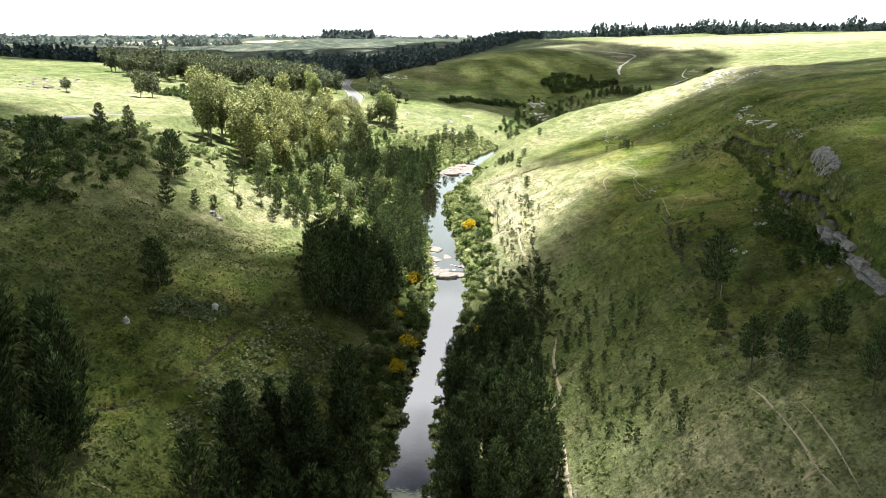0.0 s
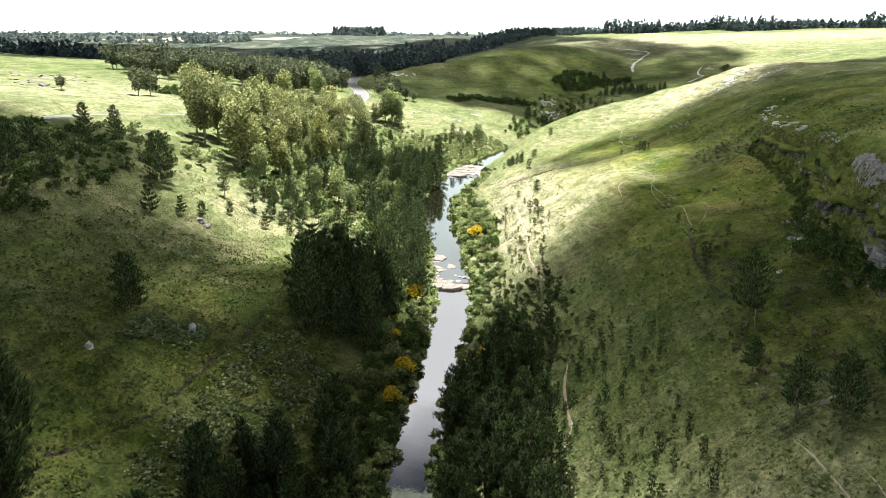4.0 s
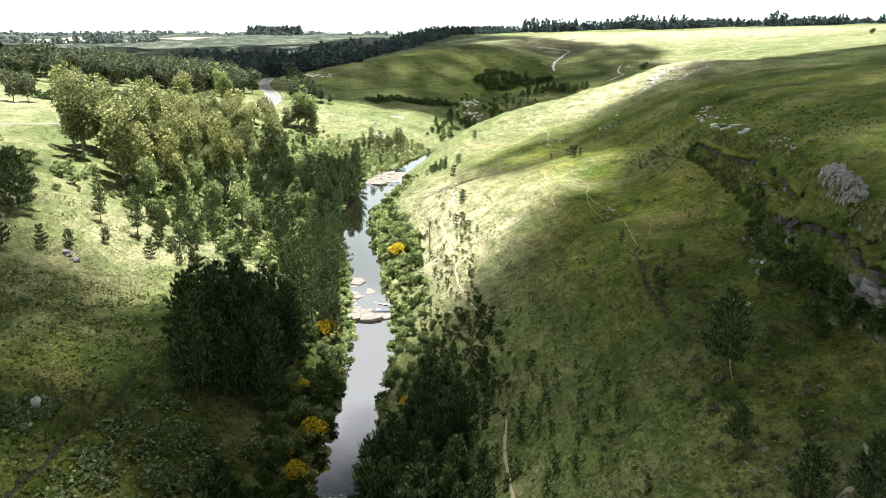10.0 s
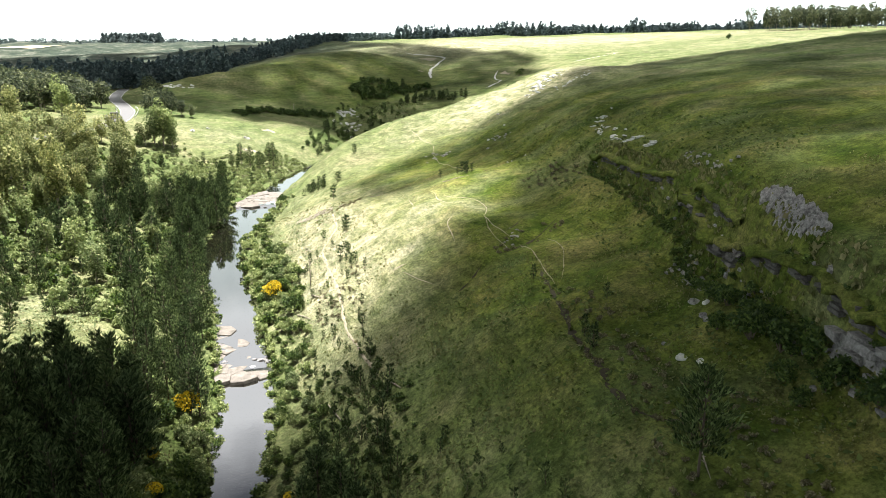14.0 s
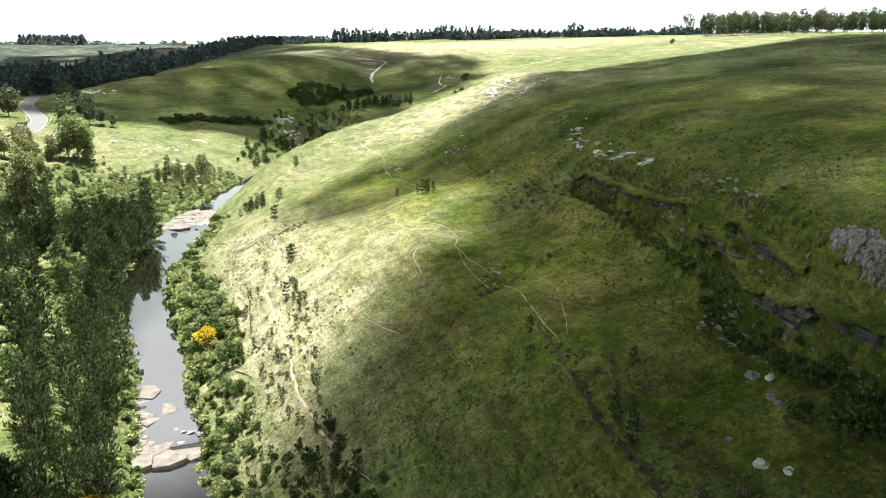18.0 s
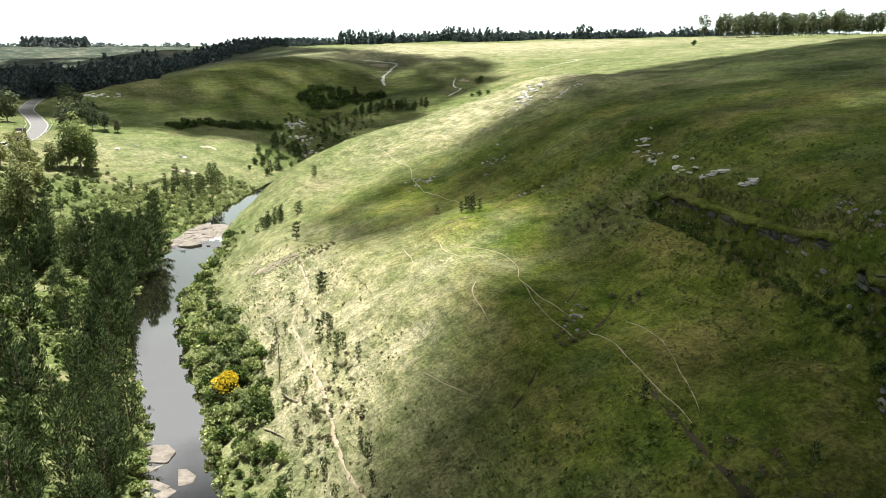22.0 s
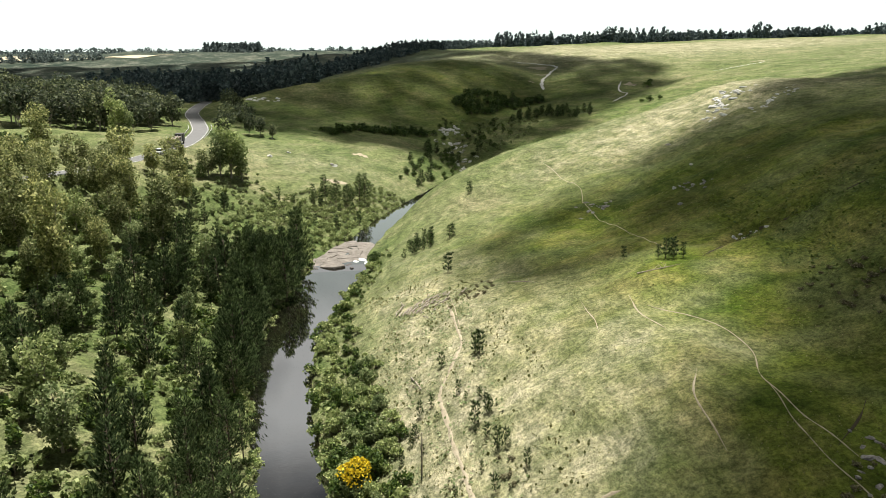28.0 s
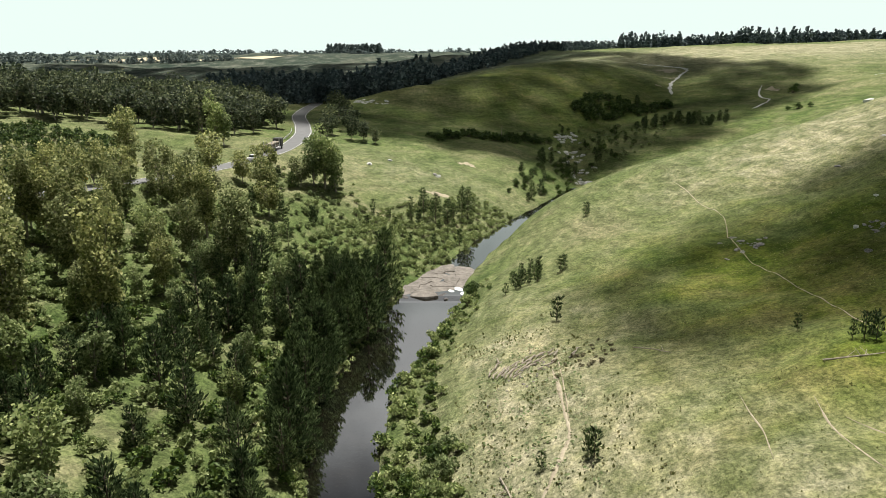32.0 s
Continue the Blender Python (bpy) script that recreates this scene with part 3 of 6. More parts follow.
def cloud(poly, height, puff, seed, cover=1.0):
    """A cumulus whose shadow, along the sun's rays, lies over the given outline."""
    rng = random.Random(seed)
    xs, ys = [p[0] for p in poly], [p[1] for p in poly]
    bm = bmesh.new()
    bmesh.ops.create_icosphere(bm, subdivisions=1, radius=1)
    unit = np.array([v.co[:] for v in bm.verts])
    tri = np.array([[v.index for v in f.verts] for f in bm.faces])
    bm.free()
    shift = SUN * ((height - 18) / SUN.z)
    vs, fs = [], []
    wide = puff * 4
    for step, fine in ((wide, False), (puff, True)):
        for j in range(int((max(ys) - min(ys)) / step) + 1):
            for i in range(int((max(xs) - min(xs)) / step) + 1):
                x, y = min(xs) + (i + .5) * step, min(ys) + (j + .5) * step
                bx, by = (int((x - min(xs)) / wide) + .5) * wide + min(xs), (int((y - min(ys)) / wide) + .5) * wide + min(ys)
                apart = (bx < -170 or bx > 190 or by < -20 or by > 480) and all(within(bx + dx * wide, by + dy * wide, poly) for dx in (-.6, .6) for dy in (-.6, .6))
                px, py = x + rng.uniform(-.3, .3) * step, y + rng.uniform(-.3, .3) * step
                if apart != fine and within(px, py, poly) and rng.random() < cover:
                    r = step * rng.uniform(.68, .92)
                    fs.append(tri + len(vs) * len(unit))
                    vs.append(unit * (r, r, min(r, puff * 2) * .7) + (px + shift.x, py + shift.y, height + rng.uniform(0, puff)))
    me = bpy.data.meshes.new("cumulus_cloud")
    me.from_pydata(np.concatenate(vs).tolist(), [], np.concatenate(fs).tolist())
    me.materials.append(CLOUD)
    me.shade_smooth()
    return tagged(new("cumulus_cloud", me), "white billowing cumulus cloud high over the valley", "cloud", kind="structure")


cloud([(-620, -460), (-620, 120), (-150, 150), (-66, 168), (-58, 158), (-50, 140), (-40, 131), (-28, 124), (0, 124), (13, 133), (20, 140), (30, 148), (40, 155), (50, 163), (54, 175), (54, 190), (56, 206), (65, 221),
       (80, 238), (97, 253), (116, 268), (150, 296), (230, 346), (330, 330), (520, 180), (520, -460), (36, -460), (32, 40), (27, 70), (14, 96), (-2, 92), (-3, -460)], 900, 9, 3)
cloud([(-2, 92), (14, 96), (27, 70), (34, 40), (36, 0), (-3, 0)], 900, 7, 13, .82)
cloud([(25, 10), (26, 66), (30, 98), (44, 102), (52, 60), (52, 10)], 930, 7, 23, .8)
cloud([(28, 194), (44, 182), (54, 178), (56, 206), (65, 221), (80, 238), (97, 253), (70, 249), (44, 236), (28, 222)], 900, 6, 15, .75)
cloud([(-340, 470), (-120, 420), (-40, 380), (10, 362), (48, 358), (84, 378), (130, 420), (185, 460), (205, 540), (160, 640), (130, 800), (120, 1150), (-600, 1180), (-420, 700)], 950, 11, 5)
cloud([(30, 30), (33, 62), (38, 88), (45, 112), (51, 146), (60, 172), (66, 190), (74, 222), (100, 246), (140, 262), (300, 260), (520, 140), (520, -200), (30, -200)], 960, 9, 17, .22)
cloud([(-300, -60), (-300, 108), (-60, 116), (-34, 106), (-24, 112), (-20, 128), (-8, 128), (-6, -60)], 960, 9, 19, .6)


# ---- plants ----
def turn(v, axis_angle):
    c, s = np.cos(axis_angle), np.sin(axis_angle)
    return np.stack([v[..., 0] * c - v[..., 1] * s, v[..., 0] * s + v[..., 1] * c, v[..., 2]], -1)


def tube(verts, faces, a, b, ra, rb, sides=5):
    """A tapered round limb from a to b, added to the lists."""
    a, b = Vector(a), Vector(b)
    q = (b - a).to_track_quat("Z", "Y")
    n = len(verts)
    for p, r in ((a, ra), (b, rb)):
        for k in range(sides):
            t = 6.2832 * k / sides
            verts.append(p + q @ Vector((math.cos(t) * r, math.sin(t) * r, 0)))
    for k in range(sides):
        l = (k + 1) % sides
        faces.append((n + k, n + l, n + sides + l, n + sides + k))
    faces.append(tuple(n + sides + k for k in range(sides)))


def rhombs(base, axis, length, width, rng):
    """Narrow pointed sprays, two crossed per place: arrays of bases and axes."""
    side = np.cross(axis, rng.normal(size=axis.shape))
    side /= np.linalg.norm(side, axis=1, keepdims=True) + 1e-9
    other = np.cross(axis, side)
    L, W = length[:, None], width[:, None]
    out = []
    for s in (side, other):
        out.append(np.stack([base, base + axis * L * .45 + s * W, base + axis * L, base + axis * L * .45 - s * W], 1))
    return np.concatenate(out)


def sprays(centre, size, rng, up=0.3):
    """Loose leaf sprays: bent four-cornered leaves turned at random."""
    n = len(centre)
    a = rng.normal(size=(n, 3))
    a[:, 2] = np.abs(a[:, 2]) * 0.6 + up
    a /= np.linalg.norm(a, axis=1, keepdims=True)
    s = np.cross(a, rng.normal(size=(n, 3)))
    s /= np.linalg.norm(s, axis=1, keepdims=True)
    f = np.cross(a, s)
    size = size[:, None]
    k = size * 0.62
    return np.stack([centre - f * size, centre + s * k + a * size * .25, centre + f * size, centre - s * k - a * size * .1], 1)


def pine_tree(name, height, width, seed, bare=0.12, label="", shoots=1.0, material=None, size=1.0):
    rng = np.random.default_rng(seed)
    top = tagged(new(name), label, "pine tree")
    v, f = [], []
    lean = rng.normal(size=2) * 0.02 * height
    tube(v, f, (0, 0, -0.4), (lean[0] * .5, lean[1] * .5, height * .55), height * .010 + .03, height * .007 + .015, 6)
    tube(v, f, (lean[0] * .5, lean[1] * .5, height * .55), (lean[0], lean[1], height * .97), height * .007 + .015, .015, 5)
    base, axis, ln, wd = [], [], [], []
    h = bare * height
    while h < height * .98:
        k = (h / height - bare) / (1 - bare)
        r = width * .5 * (min(1, (k + .12) / .25)) ** .6 * (1 - k) ** .72 * rng.uniform(.85, 1.12) + .12
        n = max(3, int(rng.uniform(5, 7.6)))
        a0 = rng.uniform(0, 6.28)
        for b in range(n):
            a = a0 + 6.2832 * b / n + rng.normal() * .2
            rr = r * rng.uniform(.58, 1.25)
            rise = rr * (.25 + .5 * k) + rng.normal() * .08
            o = np.array([lean[0] * h / height, lean[1] * h / height, h])
            tip = o + np.array([math.cos(a) * rr, math.sin(a) * rr, rise])
            if rr > .5:
                tube(v, f, o, o + (tip - o) * .9, .025 + rr * .008, .008, 3)
            m = max(4, int((5 + rr * 12.0) * shoots))
            for j in range(m):
                s = (j + rng.uniform(.2, 1)) / m
                s = .30 + .72 * s ** .75
                p = o + (tip - o) * s + rng.normal(size=3) * (.06 + .07 * rr) * np.array([1, 1, .6])
                d = np.array([math.cos(a) * .5, math.sin(a) * .5, .85]) + rng.normal(size=3) * .28
                base.append(p)
                axis.append(d / np.linalg.norm(d))
                ln.append(rng.uniform(.30, .66) * size)
                wd.append(rng.uniform(.042, .075) * size)
        h += rng.uniform(.46, .72) * (0.7 + height / 22)
    obj("trunk", v, f, BARK, top)
    quads("crown", rhombs(np.array(base), np.array(axis), np.array(ln), np.array(wd), rng), material or PINE, top)
    return top


def gum_tree(name, height, width, seed, leaves=1300, label="", leaf=None, low=0.22, size=0.42, category="gum tree", limbs=(5, 8)):
    """A trunk that forks into rising limbs, each hung with lobes of leaf sprays."""
    rng = np.random.default_rng(seed)
    top = tagged(new(name), label, category)
    v, f = [], []
    fork = np.array([rng.normal() * .3, rng.normal() * .3, height * rng.uniform(.09, .16)])
    tube(v, f, (0, 0, -.5), fork, height * .016 + .06, height * .012 + .04, 7)
    lobes = []
    n = int(rng.integers(*limbs))
    for b in range(n):
        a = 6.2832 * b / n + rng.normal() * .4
        hh = height * rng.uniform(.55, .9) if b else height * .93
        rr = width * .5 * rng.uniform(.35, .85) if b else .4
        tip = np.array([math.cos(a) * rr, math.sin(a) * rr, hh])
        mid = fork + (tip - fork) * .55 * np.array([.8, .8, 1])
        tube(v, f, fork, mid, height * .009 + .03, .06, 5)
        tube(v, f, mid, tip, .06, .02, 4)
        lobes.append((tip, rng.uniform(.09, .14) * height))
        for q in range(6):
            w = mid + (tip - mid) * rng.uniform(.1, .9) if q < 3 else fork + (mid - fork) * rng.uniform(.3, 1)
            t = a + rng.normal() * .9
            out = w + np.array([math.cos(t), math.sin(t), .2]) * width * rng.uniform(.10, .24)
            if out[2] > low * height:
                tube(v, f, w, out, .035, .012, 3)
                lobes.append((out, rng.uniform(.07, .115) * height))
    obj("trunk", v, f, PALE_BARK, top)
    w = np.array([r * r for _, r in lobes])
    pick = rng.choice(len(lobes), leaves, p=w / w.sum())
    c = np.array([lobes[i][0] for i in pick])
    r = np.array([lobes[i][1] for i in pick])
    d = rng.normal(size=(leaves, 3))
    d[:, 2] += .2
    d /= np.linalg.norm(d, axis=1, keepdims=True)
    p = c + d * (r * rng.uniform(.45, 1.05, leaves) ** .5)[:, None] * np.array([1, 1, 1.1])
    quads("crown", sprays(p, rng.uniform(.55, 1.3, leaves) * size, rng), leaf or GUM, top)
    return top


def bush(name, height, width, seed, leaves=420, leaf=None, label="", blossom=0, size=.2, category="bush"):
    rng = np.random.default_rng(seed)
    top = tagged(new(name), label, category)
    v, f = [], []
    lobes = []
    for b in range(int(rng.integers(6, 10))):
        a = rng.uniform(0, 6.28)
        rr = width * .5 * rng.uniform(.1, .72)
        tip = np.array([math.cos(a) * rr, math.sin(a) * rr, height * rng.uniform(.35, .72) * (1.15 - rr / width)])
        tube(v, f, (0, 0, -.2), tip, .05, .015, 4)
        lobes.append((tip, height * rng.uniform(.22, .36)))
    obj("trunk", v, f, BARK, top)
    pick = rng.integers(0, len(lobes), leaves)
    c, r = np.array([lobes[i][0] for i in pick]), np.array([lobes[i][1] for i in pick])
    d = rng.normal(size=(leaves, 3))
    d[:, 2] += .25
    d /= np.linalg.norm(d, axis=1, keepdims=True)
    p = c + d * (r * rng.uniform(.5, 1.05, leaves))[:, None]
    p[:, 2] = np.maximum(p[:, 2], .05)
    quads("foliage", sprays(p, rng.uniform(.6, 1.3, leaves) * size, rng), leaf or BUSH, top)
    if blossom:
        d = rng.normal(size=(blossom, 3))
        d[:, 2] = np.abs(d[:, 2]) + .3
        d /= np.linalg.norm(d, axis=1, keepdims=True)
        i = rng.integers(0, len(lobes), blossom)
        p = np.array([lobes[k][0] for k in i]) + d * np.array([lobes[k][1] for k in i])[:, None] * 1.1
        quads("blossom", sprays(p, rng.uniform(.07, .16, blossom), rng), FLOWER, top, "bright yellow blossom")
    return top


STORE = pose(0, -380, 0)


class Kind:
    """A few built shapes of one plant, of which copies are planted."""

    def __init__(self, shapes):
        self.shapes, self.used = shapes, [False] * len(shapes)

    def plant(self, x, y, scale=1.0, seed=0, sink=0.0):
        rng = random.Random(hash((round(x * 7), round(y * 7), seed)))
        i = rng.randrange(len(self.shapes))
        m = Matrix.Translation((x, y, gz(x, y) - sink)) @ Matrix.Rotation(rng.uniform(0, 6.28), 4, "Z") @ Matrix.Diagonal((*[scale * rng.uniform(.93, 1.07)] * 2, scale * rng.uniform(.93, 1.07), 1))
        if self.used[i]:
            ob = copy_thing(self.shapes[i], Matrix())
        else:
            ob, self.used[i] = self.shapes[i], True
        ob.matrix_basis = m
        return ob

    def mass(self, name, places, label, category):
        """Many plants joined into one object: places are (x, y, scale)."""
        data = []
        for ob in self.shapes:
            for o in ob.children:
                me = o.data
                co = np.empty(len(me.vertices) * 3, np.float32)
                me.vertices.foreach_get("co", co)
                vi = np.empty(len(me.loops), np.int32)
                me.loops.foreach_get("vertex_index", vi)
                ls = np.empty(len(me.polygons), np.int32)
                me.polygons.foreach_get("loop_start", ls)
                data.append((ob, co.reshape(-1, 3), vi, ls, me.materials[0]))
        mats, V, L, S, M = [], [], [], [], []
        nv = nl = 0
        for x, y, scale in places:
            r = random.Random(hash((round(x * 7), round(y * 7), 3)))
            pick = r.choice(self.shapes)
            a = r.uniform(0, 6.28)
            q = np.array([[math.cos(a), -math.sin(a), 0], [math.sin(a), math.cos(a), 0], [0, 0, 1]]) * scale * r.uniform(.9, 1.1)
            for ob, co, vi, ls, material in data:
                if ob is pick:
                    if material not in mats:
                        mats.append(material)
                    V.append(co @ q.T + (x, y, gz(x, y)))
                    L.append(vi + nv)
                    S.append(ls + nl)
                    M.append(np.full(len(ls), mats.index(material), np.int32))
                    nv += len(co)
                    nl += len(vi)
        me = bpy.data.meshes.new(name)
        V, L, S, M = (np.concatenate(q) for q in (V, L, S, M))
        me.vertices.add(nv)
        me.vertices.foreach_set("co", V.astype(np.float32).ravel())
        me.loops.add(nl)
        me.loops.foreach_set("vertex_index", L)
        me.polygons.add(len(S))
        me.polygons.foreach_set("loop_start", S)
        for m in mats:
            me.materials.append(m)
        me.polygons.foreach_set("material_index", M)
        me.update(calc_edges=True)
        return tagged(new(name, me), label, category, kind="stuff")

    def drop(self):
        for ob, u in zip(self.shapes, self.used):
            if not u:
                for o in (*ob.children_recursive, ob):
                    bpy.data.objects.remove(o)


def scatter(poly, step, seed, chance=1.0, clear=1.0):
    """Jittered places inside an outline, kept off the water."""
    rng = random.Random(seed)
    xs, ys = [p[0] for p in poly], [p[1] for p in poly]
    y = min(ys)
    while y < max(ys):
        x = min(xs)
        while x < max(xs):
            px, py = x + rng.uniform(-.48, .48) * step, y + rng.uniform(-.48, .48) * step
            ok = within(px, py, poly) and rng.random() < chance
            if ok and abs(px - np.interp(py, LINE_Y, LINE_X)) > river_half(py) + clear:
                yield px, py, rng
            x += step
        y += step




dense_pine = Kind([pine_tree("pine_tree", 8.5, 4.6, s, .06, "dense dark green young pine with upright shoots", 1.1, None, 1.15) for s in (1, 2, 3)])
lone_pine = Kind([pine_tree("pine_tree", 8.0, 4.4, s, .10, "dark green pine standing alone in the grass", 1.1, None, 1.1) for s in (4, 5)])
open_pine = Kind([pine_tree("pine_tree", 7.5, 3.4, s, .22, "slender pine with a thin open crown", .8) for s in (6, 7, 8)])
small_pine = Kind([pine_tree("young_pine", 3.4, 1.9, s, .1, "small young pine in the grass", .9) for s in (9, 10)])
sapling = Kind([pine_tree("pine_sapling", 2.1, .8, s, .15, "thin dark pine sapling in the grass", .7, None, .8) for s in (11, 12, 13)])
high_pine = Kind([pine_tree("pine_tree", 7.0, 3.8, s, .28, "pine with a bare trunk and a high crown", 1.4) for s in (14, 15)])
gum = Kind([gum_tree("gum_tree", 16.5, 5.2, s, 3000, "tall gum tree with a yellow-green crown", None, .14, .30) for s in (21, 22, 23, 24)])
small_gum = Kind([gum_tree("gum_tree", 8.5, 4.2, s, 1500, "light green young gum tree", BRIGHT, .08, .24) for s in (25, 26)])
green_bush = Kind([bush("bush", 1.9, 2.6, s, 700, BUSH, "leafy dark green bush", 0, .14) for s in (31, 32, 33)])
fresh_bush = Kind([bush("bush", 1.8, 2.6, s, 700, BRIGHT, "light green leafy bush", 0, .14) for s in (34, 35, 38)])
gold_bush = Kind([bush("flowering_bush", 2.6, 3.0, s, 700, BUSH, "green bush covered in yellow blossom", 900, .15, "flowering bush") for s in (36, 37)])
wood_tree = Kind([gum_tree("broad_tree", 13, 10.5, s, 1000, "grey-green tree of the roadside wood", WOOD_LEAF, .0, .55, "tree", (9, 12)) for s in (41, 42, 43)])
ridge_tree = Kind([gum_tree("gum_tree", 23, 12, s, 700, "tall gum tree in the row along the ridge", WOOD_LEAF, .16, .85) for s in (44, 45, 46)])
under_fresh = Kind([bush("bush", 1.8, 2.6, s, 190, BRIGHT, "light green leafy bush", 0, .22) for s in (61, 62, 63)])
under_green = Kind([bush("bush", 1.8, 2.6, s, 190, BUSH, "leafy dark green bush", 0, .22) for s in (64, 65)])
belt_pine = Kind([pine_tree("pine_tree", 7.5, 3.8, s, .15, "dark green pine of the river belt", .6, None, 1.35) for s in (66, 67, 68)])
round_gum = Kind([gum_tree("gum_tree", 10, 7.0, s, 1900, "leafy olive-green gum tree beside the road", None, .03, .30, "gum tree", (7, 10)) for s in (27, 28, 29)])
heather = Kind([bush("bush", .5, 1.2, s, 120, HEATH, "low brown scrub", 0, .10) for s in (71, 72, 73)])
broad_pine = Kind([pine_tree("pine_tree", 9.0, 7.2, s, .06, "broad dark green pine in the grass", 1.3, None, 1.15) for s in (69, 70)])
# ---- plantings ----
KINDS = (heather, broad_pine, round_gum, under_fresh, under_green, belt_pine, dense_pine, lone_pine, open_pine, small_pine, sapling, high_pine, gum, small_gum, green_bush, fresh_bush, gold_bush, wood_tree, ridge_tree)

# ---- left meadow and hillside ----
broad_pine.plant(-39.4, 92.4, .82)
broad_pine.plant(-53.2, 138.7, 1.12)
for x, y, s in ((-34.2, 56.8, 1.2), (-38, 50, 1.2), (-46, 66, 1.35), (-36, 46, 1.2), (-43, 49, 1.3), (-47, 46, 1.3), (-53, 57, 1.3), (-56, 64, 1.3), (-33, 50, 1.0), (-50, 47, 1.3), (-58, 75, 1.1), (-44, 57, 1.3), (-51, 61, 1.3), (-40, 44, 1.2), (-49, 53, 1.3), (-55, 68, 1.2)):
    lone_pine.plant(x, y, s)
for x, y, r in scatter([(-34, 44), (-31, 54), (-36, 65), (-50, 72), (-64, 78), (-64, 44)], 3.6, 41, .85):
    dense_pine.plant(x, y, r.uniform(.95, 1.35))
for x, y, s in ((-38.9, 147.8, .85), (-44, 146, .8), (-36, 152, .75), (-41, 155, .85), (-33, 158, .8), (-46, 152, .9), (-30, 162, .8)):
    open_pine.plant(x, y, s)
for x, y, s in ((-50.3, 125.8, 1.3), (-46.7, 130, .9), (-29.4, 146.2, 1.1), (-44, 133, .8), (-35, 141, .9), (-31, 150, 1.0), (-41, 139, .7), (-28, 140, .7), (-33, 146, .8), (-64, 108, 1.4), (-70, 128, 1.6)):
    small_pine.plant(x, y, s)
for x, y, r in scatter([(-38, 142), (-24, 138), (-20, 150), (-24, 172), (-40, 168)], 3.2, 21, .6):
    (small_pine if r.random() < .6 else sapling).plant(x, y, r.uniform(.6, 1.2))
under_green.mass("hillside_thicket", [(x, y, r.uniform(.35, 1.15)) for x, y, r in scatter([(-84, 86), (-62, 92), (-57, 108), (-58, 130), (-60, 146), (-66, 152), (-90, 150), (-96, 110)], 2.1, 22, .75)], "thicket of dark green bushes on the hillside", "thicket")
under_fresh.mass("hillside_thicket", [(x, y, r.uniform(.5, 1.3)) for x, y, r in scatter([(-80, 112), (-60, 108), (-57, 138), (-50, 156), (-54, 172), (-74, 172)], 2.8, 23, .7)], "thicket of light green bushes below the road", "thicket")
for x, y, s in ((-66, 150, .9), (-70, 146, .9), (-68, 118, .9), (-63, 120, .8)):
    lone_pine.plant(x, y, s)
for x, y, s in ((-107, 255, .8), (-104, 258, .7), (-126, 242, .38)):
    wood_tree.plant(x, y, s)

# ---- pine clumps on both banks ----
for x, y, r in scatter([(-20, 98), (-9, 100), (-9, 122), (-18, 126), (-22, 112)], 3.1, 1):
    dense_pine.plant(x, y, r.uniform(.9, 1.25))
for x, y, r in scatter([(-21, 46), (-6.5, 46), (-8, 70), (-11, 90), (-14, 78), (-23, 62)], 3.2, 2, 1.0, .2):
    dense_pine.plant(x, y, r.uniform(.65, 1.0))
for x, y, r in scatter([(-2, 44), (11, 44), (12, 72), (12, 92), (8, 100), (2, 88)], 2.7, 3, 1.0, .2):
    dense_pine.plant(x, y, r.uniform(.62, .95))
for x, y, r in scatter([(-10, 120), (-3.5, 122), (-4.5, 172), (-10, 174), (-14, 140)], 3.0, 4):
    open_pine.plant(x, y, r.uniform(.8, 1.1))

belt, under_places, green_places = [], [], []
# ---- left bank belt: pines, young gums, undergrowth ----
for x, y, r in scatter([(-8, 172), (-7, 205), (-7, 240), (-14, 246), (-30, 232), (-40, 205), (-32, 172), (-18, 150), (-14, 150)], 3.7, 5, .42, .3):
    if x > -14 or r.random() < .35:
        (dense_pine if r.random() < .45 else open_pine).plant(x, y, r.uniform(.65, 1.1))
    else:
        belt.append((x, y, r.uniform(.6, 1.1)))
for y in np.arange(184, 243, 3.7):
    g = random.Random(int(y * 10))
    (dense_pine if g.random() < .7 else open_pine).plant(float(np.interp(y, LINE_Y, LINE_X)) - float(river_half(y)) - g.uniform(.6, 3.0), float(y), g.uniform(.75, 1.5))
belt_pine.mass("pine_belt", belt, "pines of the belt along the river", "pine belt")
for x, y, r in scatter([(-7, 196), (-5, 208), (-4, 236), (-8, 244), (-13, 240), (-13, 200)], 3.0, 24, .9, .1):
    dense_pine.plant(x, y, r.uniform(.8, 1.1))
for x, y, r in scatter([(-48, 160), (-16, 146), (-8, 170), (-9, 240), (-30, 256), (-46, 262), (-60, 235)], 2.2, 25, .8):
    (under_places if r.random() < .75 else green_places).append((x, y, r.uniform(.5, 1.35)))
under_fresh.mass("undergrowth", under_places, "light green undergrowth between the trees", "undergrowth")
under_green.mass("undergrowth", green_places, "dark green undergrowth between the trees", "undergrowth")
for x, y, r in scatter([(-44, 166), (-20, 160), (-12, 200), (-16, 236), (-44, 232)], 8.0, 26, .7):
    small_gum.plant(x, y, r.uniform(.6, 1.0))

